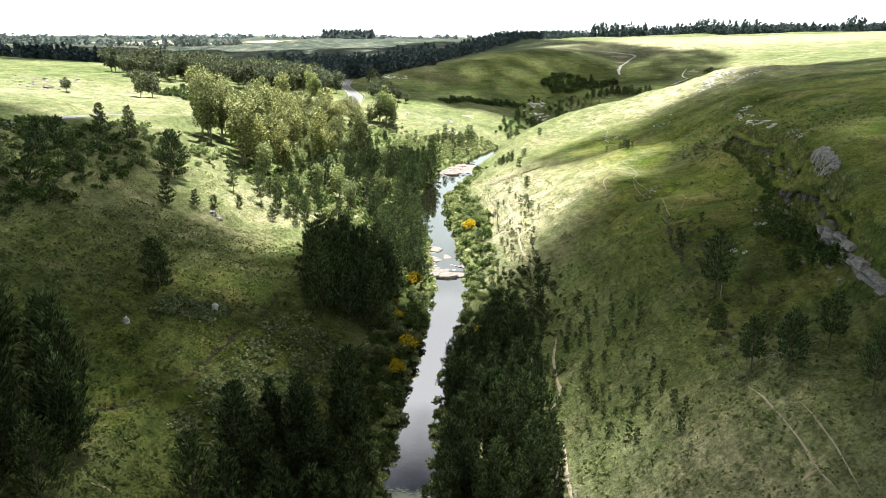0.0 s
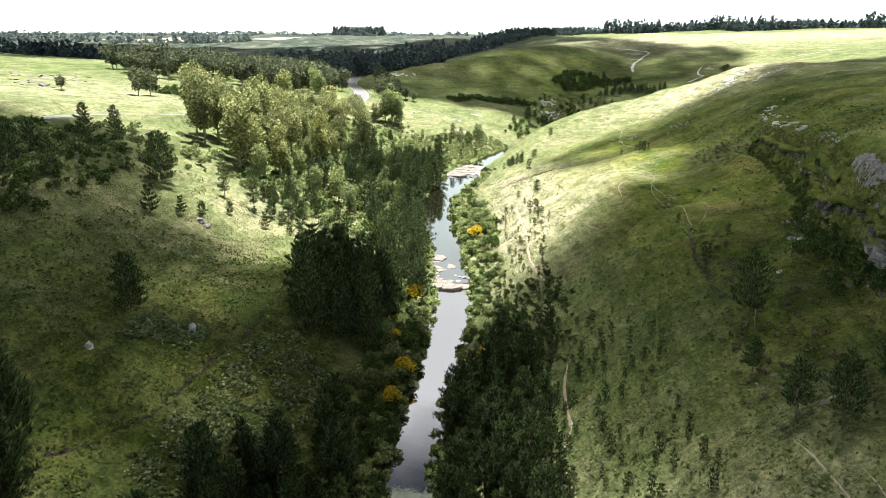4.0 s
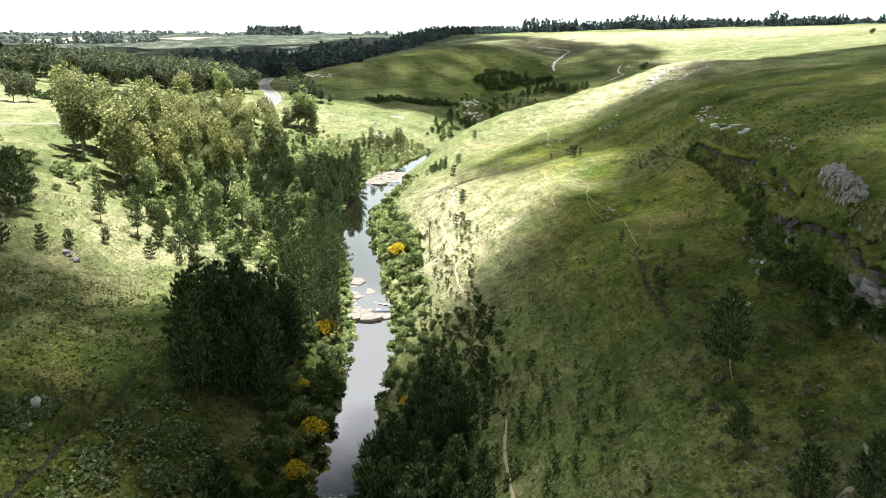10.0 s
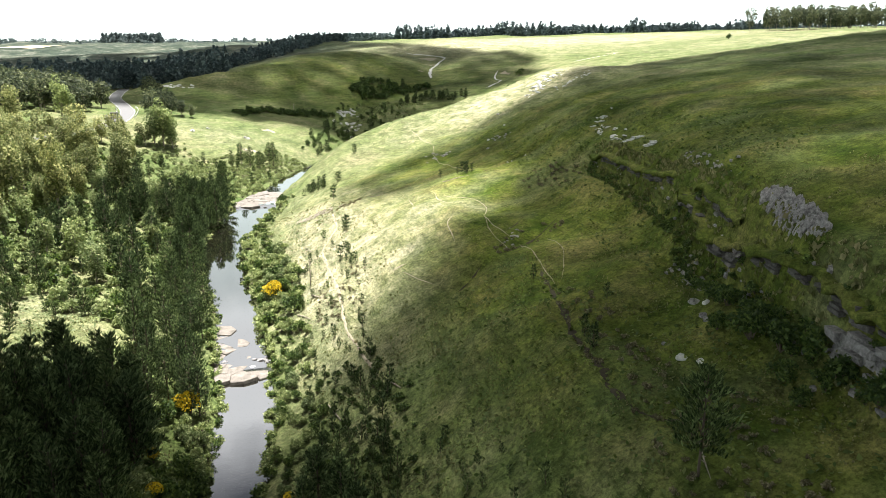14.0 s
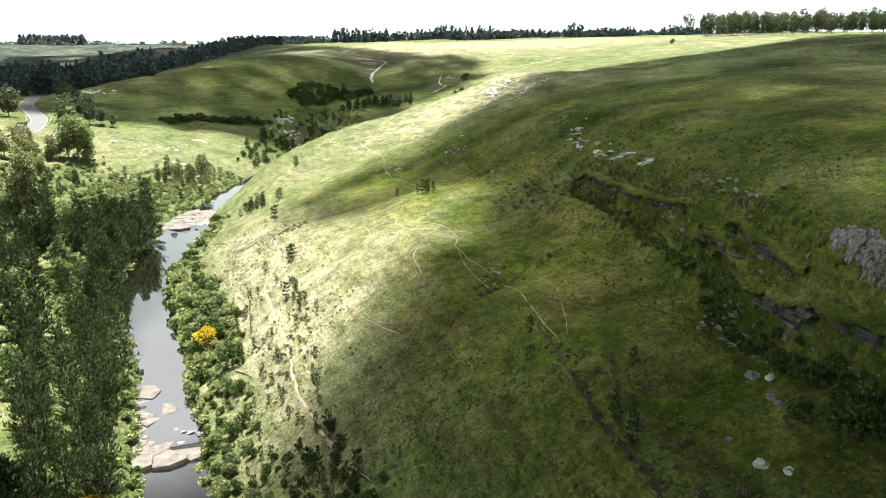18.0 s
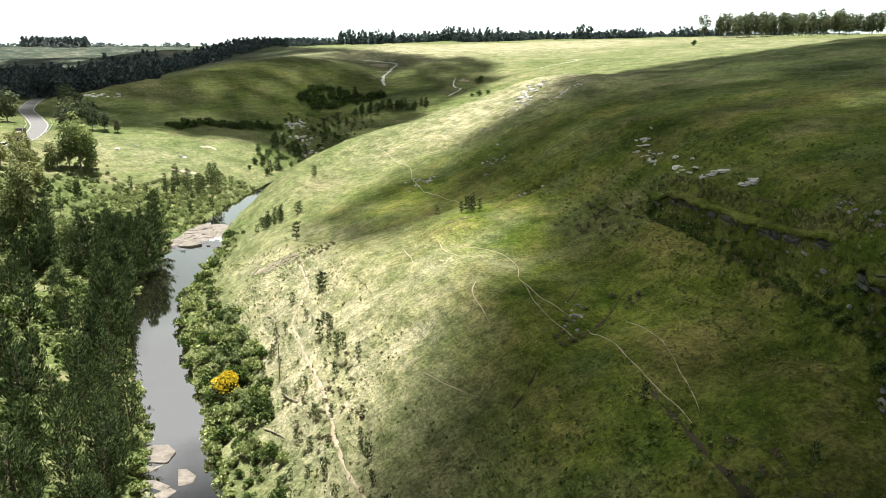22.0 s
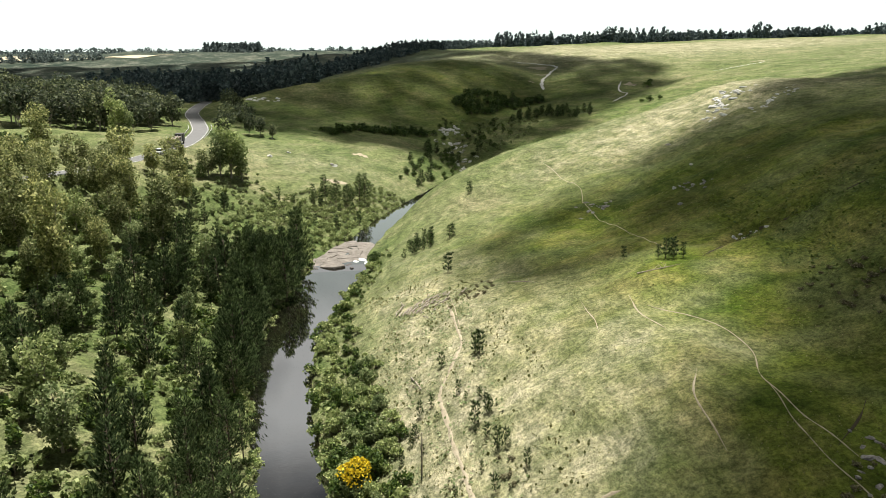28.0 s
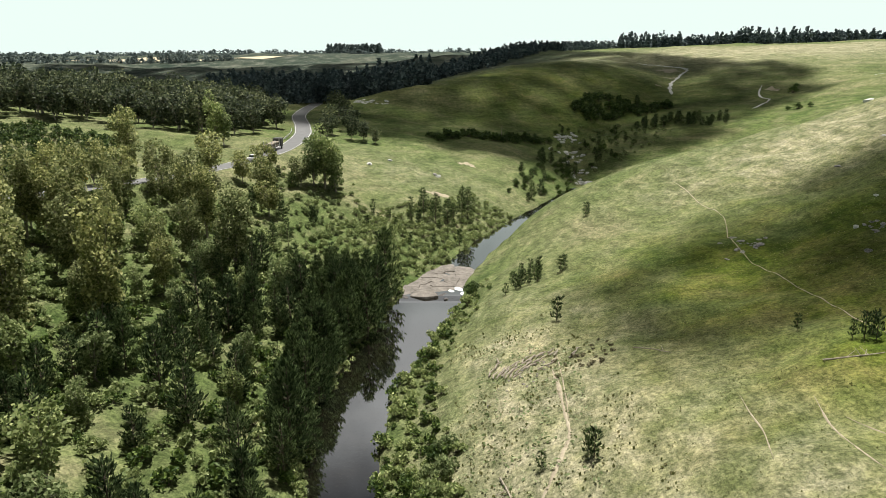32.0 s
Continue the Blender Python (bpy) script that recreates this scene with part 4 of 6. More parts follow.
# ---- gum grove and single gums ----
for x, y, r in scatter([(-66, 176), (-45, 168), (-36, 186), (-34, 216), (-30, 232), (-36, 250), (-46, 258), (-58, 232), (-72, 205)], 6.2, 6, .75):
    gum.plant(x, y, r.uniform(.78, 1.12) if y < 205 else r.uniform(.5, .85))
for x, y, s in ((-28, 284, .75), (-54, 250, .8), (-50, 257, .9), (-46, 262, .8), (-44, 270, .95), (-39, 275, .7), (-36, 284, .8), (-33, 271, .9), (-52, 243, 1.0), (-60, 252, .9), (-66, 246, .8), (-48, 252, .7), (-30, 262, .75)):
    round_gum.plant(x, y, s)
gum.plant(-27, 230, .9)
gum.plant(-58, 262, .8)
for x, y, r in scatter([(-36, 262), (-24, 256), (-18, 272), (-22, 290), (-36, 288)], 4.2, 27, .6):
    (small_pine if r.random() < .6 else fresh_bush).plant(x, y, r.uniform(.6, 1.2))
for x, y, s in ((-22.7, 285.5, 1.65), (-25.4, 286.5, 1.3), (-20, 286, 1.25), (-22, 289, 1.4), (-57, 311.5, 1.6), (-54.8, 312.5, 1.2)):
    small_gum.plant(x, y, s)
for x, y, s in ((-26, 249, .7), (-23.5, 250.5, .75), (-28.4, 226.6, .8)):
    open_pine.plant(x, y, s)

# ---- left bank past the upper rocks ----
under_places = []
for x, y, r in scatter([(-22, 252), (-4, 246), (6, 262), (16, 284), (24, 306), (12, 312), (2, 296), (-14, 280)], 1.6, 28, .85, .8):
    under_places.append((x, y, r.uniform(.4, .95)))
under_fresh.mass("bank_scrub", under_places, "light green scrub on the river bank", "scrub")
for x, y, s in ((.9, 285, .95), (3.6, 285, 1.0), (6.5, 287, .8), (10, 292.6, 1.05), (11.5, 294, 1.1), (-2, 281, .6), (8, 290, .6)):
    open_pine.plant(x, y, s)
for x, y, r in scatter([(-12, 262), (8, 272), (14, 290), (4, 294), (-12, 284)], 4.0, 29, .6):
    sapling.plant(x, y, r.uniform(.8, 1.6))
for x, y, r in scatter([(30, 318), (44, 340), (52, 372), (40, 378), (30, 350), (22, 322)], 3.6, 30, .7, .6):
    (green_bush if r.random() < .7 else small_pine).plant(x, y, r.uniform(.7, 1.3))

# ---- right slope ----
bank_places = []
for x, y, r in scatter([(12, 66), (23, 56), (25, 84), (22, 104), (13, 112), (12, 90)], 2.1, 7, .7):
    sapling.plant(x, y, r.uniform(.4, .9))
for x, y, r in scatter([(10, 96), (15, 94), (19, 118), (14, 124), (9, 112)], 1.9, 31, .8):
    sapling.plant(x, y, r.uniform(.7, 1.2))
for x, y, r in scatter([(8, 122), (15, 122), (20, 140), (22, 160), (16, 178), (9, 160)], 2.4, 8, .5):
    sapling.plant(x, y, r.uniform(.4, .85))
for x, y, s in ((46.6, 179.1, 1), (45.8, 179.6, 1.2), (47.6, 178.6, .9), (46.9, 180.3, 1.1), (45, 180, .8), (22.7, 210.7, 1.6), (26.6, 234.9, 1.3), (27.4, 235.5, 1.1), (18.1, 160.8, 1.1), (19.5, 161.9, .9), (19.2, 155.5, 1.0), (20, 155, .8), (17.4, 126, 1.2), (35.2, 261.9, 1.3), (36, 263, 1), (21, 173.5, 1.3), (20.6, 174.2, 1.1), (43, 186, .8), (34, 97, 1.1), (34.6, 100, .9), (37, 119, .8), (39.5, 105, .8)):
    sapling.plant(x, y, s)
for x, y, s in ((31.3, 76.5, 1.05), (28.8, 60.2, .75), (30.2, 56.2, .8), (31.5, 58.5, .7), (34.8, 58.7, .75), (33.3, 49.3, .7), (28.9, 69, .55), (35.2, 52, .6)):
    high_pine.plant(x, y, s)
for x, y, r in scatter([(5, 100), (10, 106), (11, 130), (12, 160), (9, 186), (6, 216), (10, 232), (7, 236), (2, 210), (2, 190), (3, 150), (5, 118)], 2.0, 10, .85, 1.0):
    if y < 150:
        (green_bush if r.random() < .45 else fresh_bush).plant(x, y, r.uniform(.4, .95))
    else:
        bank_places.append((x, y, r.uniform(.45, 1.0)))
for y in np.arange(150, 236, 1.1):
    x = float(np.interp(y, LINE_Y, LINE_X)) + float(river_half(y)) + random.Random(int(y * 10)).uniform(.8, 4.0)
    if math.sin(y * .31) + math.sin(y * .83) > -.7:
        bank_places.append((x, float(y), random.Random(int(y * 7)).uniform(.3, 1.25)))
for y in np.arange(40, 246, .8):
    for side in ((-1, 1) if y < 150 else (-1,)):
        g = random.Random(int(y * 10) * 2 + side)
        x = float(np.interp(y, LINE_Y, LINE_X)) + side * (float(river_half(y)) + g.uniform(.1, 2.2))
        bank_places.append((x, float(y), g.uniform(.45, .9)))
for y in np.arange(140, 247, .55):
    g = random.Random(int(y * 20) + 5)
    bank_places.append((float(np.interp(y, LINE_Y, LINE_X)) + float(river_half(y)) + g.uniform(.6, 6.5), float(y), g.uniform(.2, .55)))
under_fresh.mass("bank_scrub", [q for i, q in enumerate(bank_places) if i % 3], "light green scrub on the river bank", "scrub")
under_green.mass("bank_scrub", bank_places[::3], "dark green scrub on the river bank", "scrub")
under_green.mass("slope_scrub", [(x, y, r.uniform(.3, .6)) for x, y, r in scatter([(9, 92), (16, 90), (20, 112), (18, 130), (9, 126)], 1.7, 71, .8, 2)], "low dark scrub on the foot of the slope", "scrub")
under_green.mass("ledge_scrub", [(x, y, r.uniform(.35, .8)) for x, y, r in scatter([(41, 70), (44, 70), (48, 92), (52, 106), (56, 119), (54, 119), (49.6, 108), (45, 94)], 1.3, 72, .85)] + [(x, y, r.uniform(.25, .5)) for x, y, r in scatter([(54.6, 118), (56, 118), (60, 143), (61.5, 153), (60, 153), (58, 143)], 1.4, 73, .7)], "dark scrub growing under the rock ledge", "scrub")
under_green.mass("ledge_scrub", [(float(np.interp(y, [60, 80, 96, 111, 128, 152], [41, 44.6, 48.4, 53, 58, 61.5])) - random.Random(int(y * 9)).uniform(.2, 1.8), float(y), random.Random(int(y * 13)).uniform(.2, .55)) for y in np.arange(80, 153, .55)], "low dark scrub along the foot of the ledge", "scrub")
for x, y, r in scatter([(6, 156), (9, 150), (10.5, 166), (8, 186), (4, 184), (4, 160)], 2.0, 32, .9, 1.0):
    (green_bush if r.random() < .5 else fresh_bush).plant(x, y, r.uniform(.9, 1.35))
for x, y, r in scatter([(17, 231), (23, 234), (24, 240), (19, 240)], 1.6, 33):
    sapling.plant(x, y, r.uniform(.9, 1.3))
for x, y, r in scatter([(-10, 66), (-4, 66), (-2.5, 124), (-9, 124), (-12, 86)], 2.0, 9, .95, .3):
    (green_bush if r.random() < .55 else fresh_bush).plant(x, y, r.uniform(.6, 1.35))
for x, y, s in ((-5.3, 124, 1.25), (-6.4, 124.5, .8), (-6.4, 89, 1.0), (-5, 97.2, 1.2), (-7.1, 107, .85), (5.3, 103.6, .55), (6.0, 162, 1.35), (-8, 113, .6), (-7.4, 93.5, .45)):
    gold_bush.plant(x, y, s)
for x, y, s in ((45.3, 93.4, 1.1), (43.4, 87.5, 1.4), (43.6, 84.3, 1.5), (42.7, 91, 1.0), (44.2, 81.8, 1.4), (43.2, 78, 1.3), (44.7, 89.2, 1.3), (42, 82, 1.0), (42.5, 74, 1.2), (46.2, 97, .8), (41, 79, .8)):
    green_bush.plant(x, y, s)

# ---- side valley, road wood, ridges ----
far_bushes = []
for x, y, r in scatter([(0, 372), (14, 386), (34, 396), (48, 406), (44, 414), (20, 402), (-2, 384)], 3.0, 34, .9):
    far_bushes.append((x, y, r.uniform(1.1, 1.9)))
for x, y, r in scatter([(60, 462), (72, 456), (92, 466), (112, 476), (118, 486), (100, 490), (76, 482)], 3.4, 35, .9):
    far_bushes.append((x, y, r.uniform(1.4, 2.6)))
under_green.mass("valley_bushes", far_bushes, "rows of dark bushes along the side valley", "thicket")
under_fresh.mass("valley_scrub", [(x, y, r.uniform(.4, 1.0)) for x, y, r in scatter([(44, 366), (64, 372), (96, 410), (86, 440), (60, 446), (44, 400)], 3.4, 74, .6)] + [(x, y, r.uniform(.35, .9)) for x, y, r in scatter([(-40, 250), (-22, 252), (-12, 270), (-16, 296), (-34, 296)], 2.3, 75, .7)], "light green scrub in the valley bottom", "scrub")
lone_pine.plant(97, 478, 1.0)
for x, y, r in scatter([(84, 424), (100, 420), (116, 404), (122, 412), (106, 436), (90, 440)], 4.0, 36, .75):
    small_pine.plant(x, y, r.uniform(.9, 1.5))
for x, y, r in scatter([(44, 366), (64, 372), (84, 410), (70, 440), (52, 440), (44, 400)], 5.2, 37, .6):
    (green_bush if r.random() < .6 else small_pine).plant(x, y, r.uniform(.6, 1.3))
for x, y, s in ((173, 479, 1.9), (180, 492, 1.2), (146, 414, 1.4), (150, 412, 1.0), (143, 416, 1.0), (309, 457, 1.6)):
    green_bush.plant(x, y, s)
for x, y, r in scatter([(-138, 318), (-88, 326), (-58, 334), (-50, 348), (-53, 372), (-66, 400), (-130, 400), (-160, 350)], 7.2, 38, .95):
    wood_tree.plant(x, y, r.uniform(.72, 1.05))
for x, y, s in ((-26, 352, .62), (-22, 353, .55), (-18, 350, .4), (-33, 345, .6), (-30, 375, .7), (-34, 362, .75), (-37, 395, .8), (-40, 410, .8)):
    wood_tree.plant(x, y, s)
under_green.mass("roadside_thicket", [(x, y, r.uniform(.6, 1.5)) for x, y, r in scatter([(-100, 262), (-72, 246), (-68, 262), (-74, 300), (-110, 312), (-112, 280)], 2.6, 39, .8)], "thicket of bushes above the road", "thicket")
for x, y, r in scatter([(470, 606), (540, 590), (760, 560), (900, 590), (560, 640), (455, 650)], 10, 40, .8):
    ridge_tree.plant(x, y, r.uniform(.62, .95))
heather.mass("brown_scrub", [(x, y, r.uniform(.5, 1.1)) for poly, n in (
    ([(51, 161), (55, 151), (61, 153), (61, 160), (56, 167)], 60), ([(26, 64), (34, 62), (40, 84), (36, 94), (30, 82)], 61), ([(32, 92), (37, 92), (40, 112), (36, 112)], 62),
    ([(12, 140), (19, 140), (20, 154), (13, 154)], 63), ([(19, 190), (27, 190), (27, 202), (20, 196)], 64), ([(36, 132), (50, 136), (48, 140), (37, 136)], 65)) for x, y, r in scatter(poly, 1.25, n, .5)],
    "low brown scrub and dead stems in the grass", "scrub")
green_bush.plant(11.4, 240.5, 1.3)
fresh_bush.plant(12.4, 243, 1.0)
for k in KINDS:
    k.drop()


def far_wood(name, poly, step, height, seed, label, chance=.95, leaves=46, size=1.5, kinds=(.30, .5), material=None):
    """A distant wood as one mass of leaf clumps in crowns of uneven height."""
    rng = np.random.default_rng(seed)
    out = []
    for x, y, r in scatter(poly, step, seed, chance):
        h = height * r.uniform(.7, 1.15)
        n = leaves
        w = step * r.uniform(*kinds)
        k = rng.uniform(0.05, 1, n)
        a = rng.uniform(0, 6.28, n)
        rad = w * np.sqrt(rng.uniform(0, 1, n)) * np.minimum(1, (1.05 - k) * 1.9)
        c = np.stack([x + np.cos(a) * rad, y + np.sin(a) * rad, gz(x, y) + k * h], -1)
        out.append(sprays(c, rng.uniform(.6, 1.3, n) * size, rng))
    return tagged(quads(name, np.concatenate(out), material or HAZE_BLUE_LEAF), label, "wood", kind="stuff")


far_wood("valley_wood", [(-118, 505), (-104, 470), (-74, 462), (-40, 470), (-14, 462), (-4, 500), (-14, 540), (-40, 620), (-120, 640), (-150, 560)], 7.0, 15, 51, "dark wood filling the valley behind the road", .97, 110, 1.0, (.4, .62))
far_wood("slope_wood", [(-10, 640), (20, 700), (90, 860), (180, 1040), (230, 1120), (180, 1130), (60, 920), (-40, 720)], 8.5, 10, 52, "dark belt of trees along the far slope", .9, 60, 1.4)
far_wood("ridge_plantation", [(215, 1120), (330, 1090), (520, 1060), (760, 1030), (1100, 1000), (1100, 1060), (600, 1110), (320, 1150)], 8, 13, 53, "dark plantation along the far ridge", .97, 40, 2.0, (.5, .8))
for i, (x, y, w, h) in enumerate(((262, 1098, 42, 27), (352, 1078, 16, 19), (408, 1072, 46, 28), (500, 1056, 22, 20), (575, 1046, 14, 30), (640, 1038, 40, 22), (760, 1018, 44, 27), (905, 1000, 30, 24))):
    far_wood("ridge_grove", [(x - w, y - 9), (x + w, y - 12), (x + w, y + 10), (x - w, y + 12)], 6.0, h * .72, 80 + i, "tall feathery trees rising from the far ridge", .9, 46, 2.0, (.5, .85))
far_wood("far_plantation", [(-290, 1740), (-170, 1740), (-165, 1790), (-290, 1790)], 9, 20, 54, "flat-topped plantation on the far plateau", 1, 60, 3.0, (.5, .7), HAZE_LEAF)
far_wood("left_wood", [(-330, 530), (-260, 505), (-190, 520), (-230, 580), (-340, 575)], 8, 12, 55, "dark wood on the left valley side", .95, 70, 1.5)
far_wood("hillside_scrub", [(-900, 700), (-420, 620), (-330, 760), (-420, 900), (-900, 950)], 13, 4.5, 56, "scattered pale green scrub on the far hillside", .75, 26, 1.7, (.2, .35), BRIGHT)
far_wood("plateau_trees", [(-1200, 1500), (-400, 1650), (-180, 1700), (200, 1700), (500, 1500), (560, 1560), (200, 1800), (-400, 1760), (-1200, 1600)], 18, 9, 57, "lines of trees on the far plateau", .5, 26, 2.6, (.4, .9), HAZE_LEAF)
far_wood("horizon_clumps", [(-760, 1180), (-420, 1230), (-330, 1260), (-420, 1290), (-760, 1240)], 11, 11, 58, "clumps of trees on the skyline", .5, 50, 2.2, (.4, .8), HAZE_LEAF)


# ---- rocks ----
def rock_mesh(seed, sides=7, sharp=.35):
    """An irregular stone about one metre across, resting on z = 0."""
    rng = np.random.default_rng(seed)
    v, f = [], []
    rings = ((-.25, .96), (.12, 1.06), (.55, .98), (.86, .74), (1.0, .35))
    for z, r in rings:
        for k in range(sides):
            t = 6.2832 * k / sides + rng.normal() * .12
            q = r * .5 * (1 + rng.normal() * sharp * .45)
            v.append((math.cos(t) * q, math.sin(t) * q, z * .6 + rng.normal() * .05))
    for i in range(len(rings) - 1):
        for k in range(sides):
            l = (k + 1) % sides
            f.append((i * sides + k, i * sides + l, (i + 1) * sides + l, (i + 1) * sides + k))
    f.append(tuple((len(rings) - 1) * sides + k for k in range(sides)))
    me = bpy.data.meshes.new("rock")
    me.from_pydata(v, [], f)
    return me


def rock_set(material, seeds, sides=7, sharp=.35):
    out = []
    for s in seeds:
        me = rock_mesh(s, sides, sharp)
        me.materials.append(material)
        out.append(me)
    return out


BLACK = rock_set(DARK_AND_SHADED_ROCK, range(30, 34))
GREY, PALE, WHITE = rock_set(ROCK, range(6)), rock_set(PALE_ROCK, range(10, 16)), rock_set(LICHEN_ROCK, range(20, 24))


def stone(name, meshes, x, y, size, rng, parent=None, z=None, tilt=.12, turned=None):
    ob = new(name, rng.choice(meshes))
    if parent:
        ob.parent = parent
    zz = (gz(x, y) if z is None else z) - size[2] * .12
    ob.matrix_basis = Matrix.Translation((x, y, zz)) @ Euler((rng.uniform(-tilt, tilt), rng.uniform(-tilt, tilt), rng.uniform(0, 6.28) if turned is None else turned)).to_matrix().to_4x4() @ Matrix.Diagonal((*size, 1))
    return ob


rr = random.Random(77)
for x, y, s in ((-31.4, 91.1, 1.25), (-38.5, 79.9, 1.1)):
    tagged(stone("boulder", WHITE, x, y, (s, s * .8, s * 1.2), rr), "pale grey boulder standing in the meadow", "boulder", "boulders in the meadow")
for x, y, s in ((38.5, 89.7, .9), (39.3, 88.3, .6), (43.6, 94.3, .9), (43.2, 93.2, .7), (44.6, 97.2, 1.0), (-43.8, 131, 1.6), (-42.5, 130.5, 1.1), (45, 96, .7), (38.9, 93, .5),
                (60, 205, 1.0), (63.4, 214.4, .9), (54, 222, 1.1), (78, 249, 1.0), (71, 224, .8), (155.7, 381, 3), (3.3, 318, 1.5), (2.4, 319, 1.2), (-16, 318, 1.6), (-11, 326, 1.0)):
    tagged(stone("boulder", WHITE if rr.random() < .6 else GREY, x, y, (s * rr.uniform(.8, 1.3), s, s * rr.uniform(.5, .9)), rr), "weathered grey boulder lying in the grass", "boulder", "boulders on the slopes")


def outcrop(name, places, label, meshes, seed, size, spread, count, flat=.45, turned=None):
    """A rocky break in the turf: many stones and slabs set along a line, each a piece of its own."""
    rng = random.Random(seed)
    x0, y0 = places[len(places) // 2]
    top = tagged(new(name), label, "rock outcrop")
    for i in range(count):
        s = rng.uniform(0, len(places) - 1.001)
        k = int(s)
        (ax, ay), (bx, by) = places[k], places[k + 1]
        t = s - k
        x, y = ax + (bx - ax) * t + rng.gauss(0, spread), ay + (by - ay) * t + rng.gauss(0, spread)
        q = size * rng.uniform(.5, 1.3)
        stone("slab", meshes, x, y, (q * rng.uniform(1.0, 1.9), q * rng.uniform(.6, 1), q * flat * rng.uniform(.6, 1.4)), rng, top, None, .3, turned if turned is None else turned + rng.gauss(0, .25))
    return top


def strata(line, y0, y1, layers, seed, label, jut=.9, gap=.0):
    """A low scarp of bedded rock: courses of slabs, the upper ones hanging over."""
    g = random.Random(seed)
    top = tagged(new("rock_ledge"), label, "rock outcrop")
    ly, lx = [p[1] for p in line], [p[0] for p in line]
    for i in range(layers):
        y = y0 + g.uniform(0, 1)
        while y < y1:
            n = g.uniform(1.0, 2.8)
            if g.random() > gap:
                xa, xb = float(np.interp(y, ly, lx)), float(np.interp(y + n, ly, lx))
                d = Vector((xb - xa, n, 0)).normalized()
                side = Vector((-d.y, d.x, 0))
                low, high = gz(xa - 1.3, y), gz(xa + 1.2, y)
                k = (i + .5) / layers
                z0, z1 = low + (high - low) * .55 * (i / layers) - .1, low + (high - low) * .55 * ((i + 1) / layers) - .02 + g.uniform(-.04, .08)
                out = .1 + jut * k + g.uniform(-.25, .25)
                v = []
                for z, e in ((z0, g.uniform(-.1, .1)), (z1, 0)):
                    for t, o in ((0, out), (1, out + g.uniform(-.2, .2)), (1, -1.6), (0, -1.6)):
                        p = Vector((xa, y, z)) + d * (n * t) + side * (o + e) + Vector((g.gauss(0, .08), g.gauss(0, .08), g.gauss(0, .04)))
                        v.append(p)
                obj("slab", v, [(0, 1, 2, 3), (4, 7, 6, 5), (0, 4, 5, 1), (1, 5, 6, 2), (2, 6, 7, 3), (3, 7, 4, 0)], ROCK, top)
            y += n
    return top


def bedded(cx, cy, long, wide, angle, seed, label):
    """A bare rock face of thin parallel beds, each broken into short slabs."""
    g = random.Random(seed)
    top = tagged(new("bedrock_outcrop"), label, "rock outcrop")
    ca, sa = math.cos(angle), math.sin(angle)
    u = -long / 2
    while u < long / 2:
        w = -wide / 2 * g.uniform(.6, 1.05) * math.sqrt(max(.1, 1 - (2 * u / long) ** 4))
        end = -w * g.uniform(.8, 1.2)
        t = g.uniform(.20, .36)
        while w < end:
            n = g.uniform(.14, .34)
            v = []
            lift = g.uniform(-.05, .42)
            for z in (-.5, 0):
                for p, q in ((0, 0), (n, 0), (n, t), (0, t)):
                    a, b = u + q + g.gauss(0, .03), w + p + g.gauss(0, .04)
                    x, y = cx + a * ca - b * sa, cy + a * sa + b * ca
                    v.append((x, y, gz(x, y) + z + lift + (q / t) * .14))
            obj("slab", v, [(0, 3, 2, 1), (4, 5, 6, 7), (0, 1, 5, 4), (1, 2, 6, 5), (2, 3, 7, 6), (3, 0, 4, 7)], ROCK, top)
            w += n + g.uniform(0, .12)
        u += t + g.uniform(.03, .18)
    return top


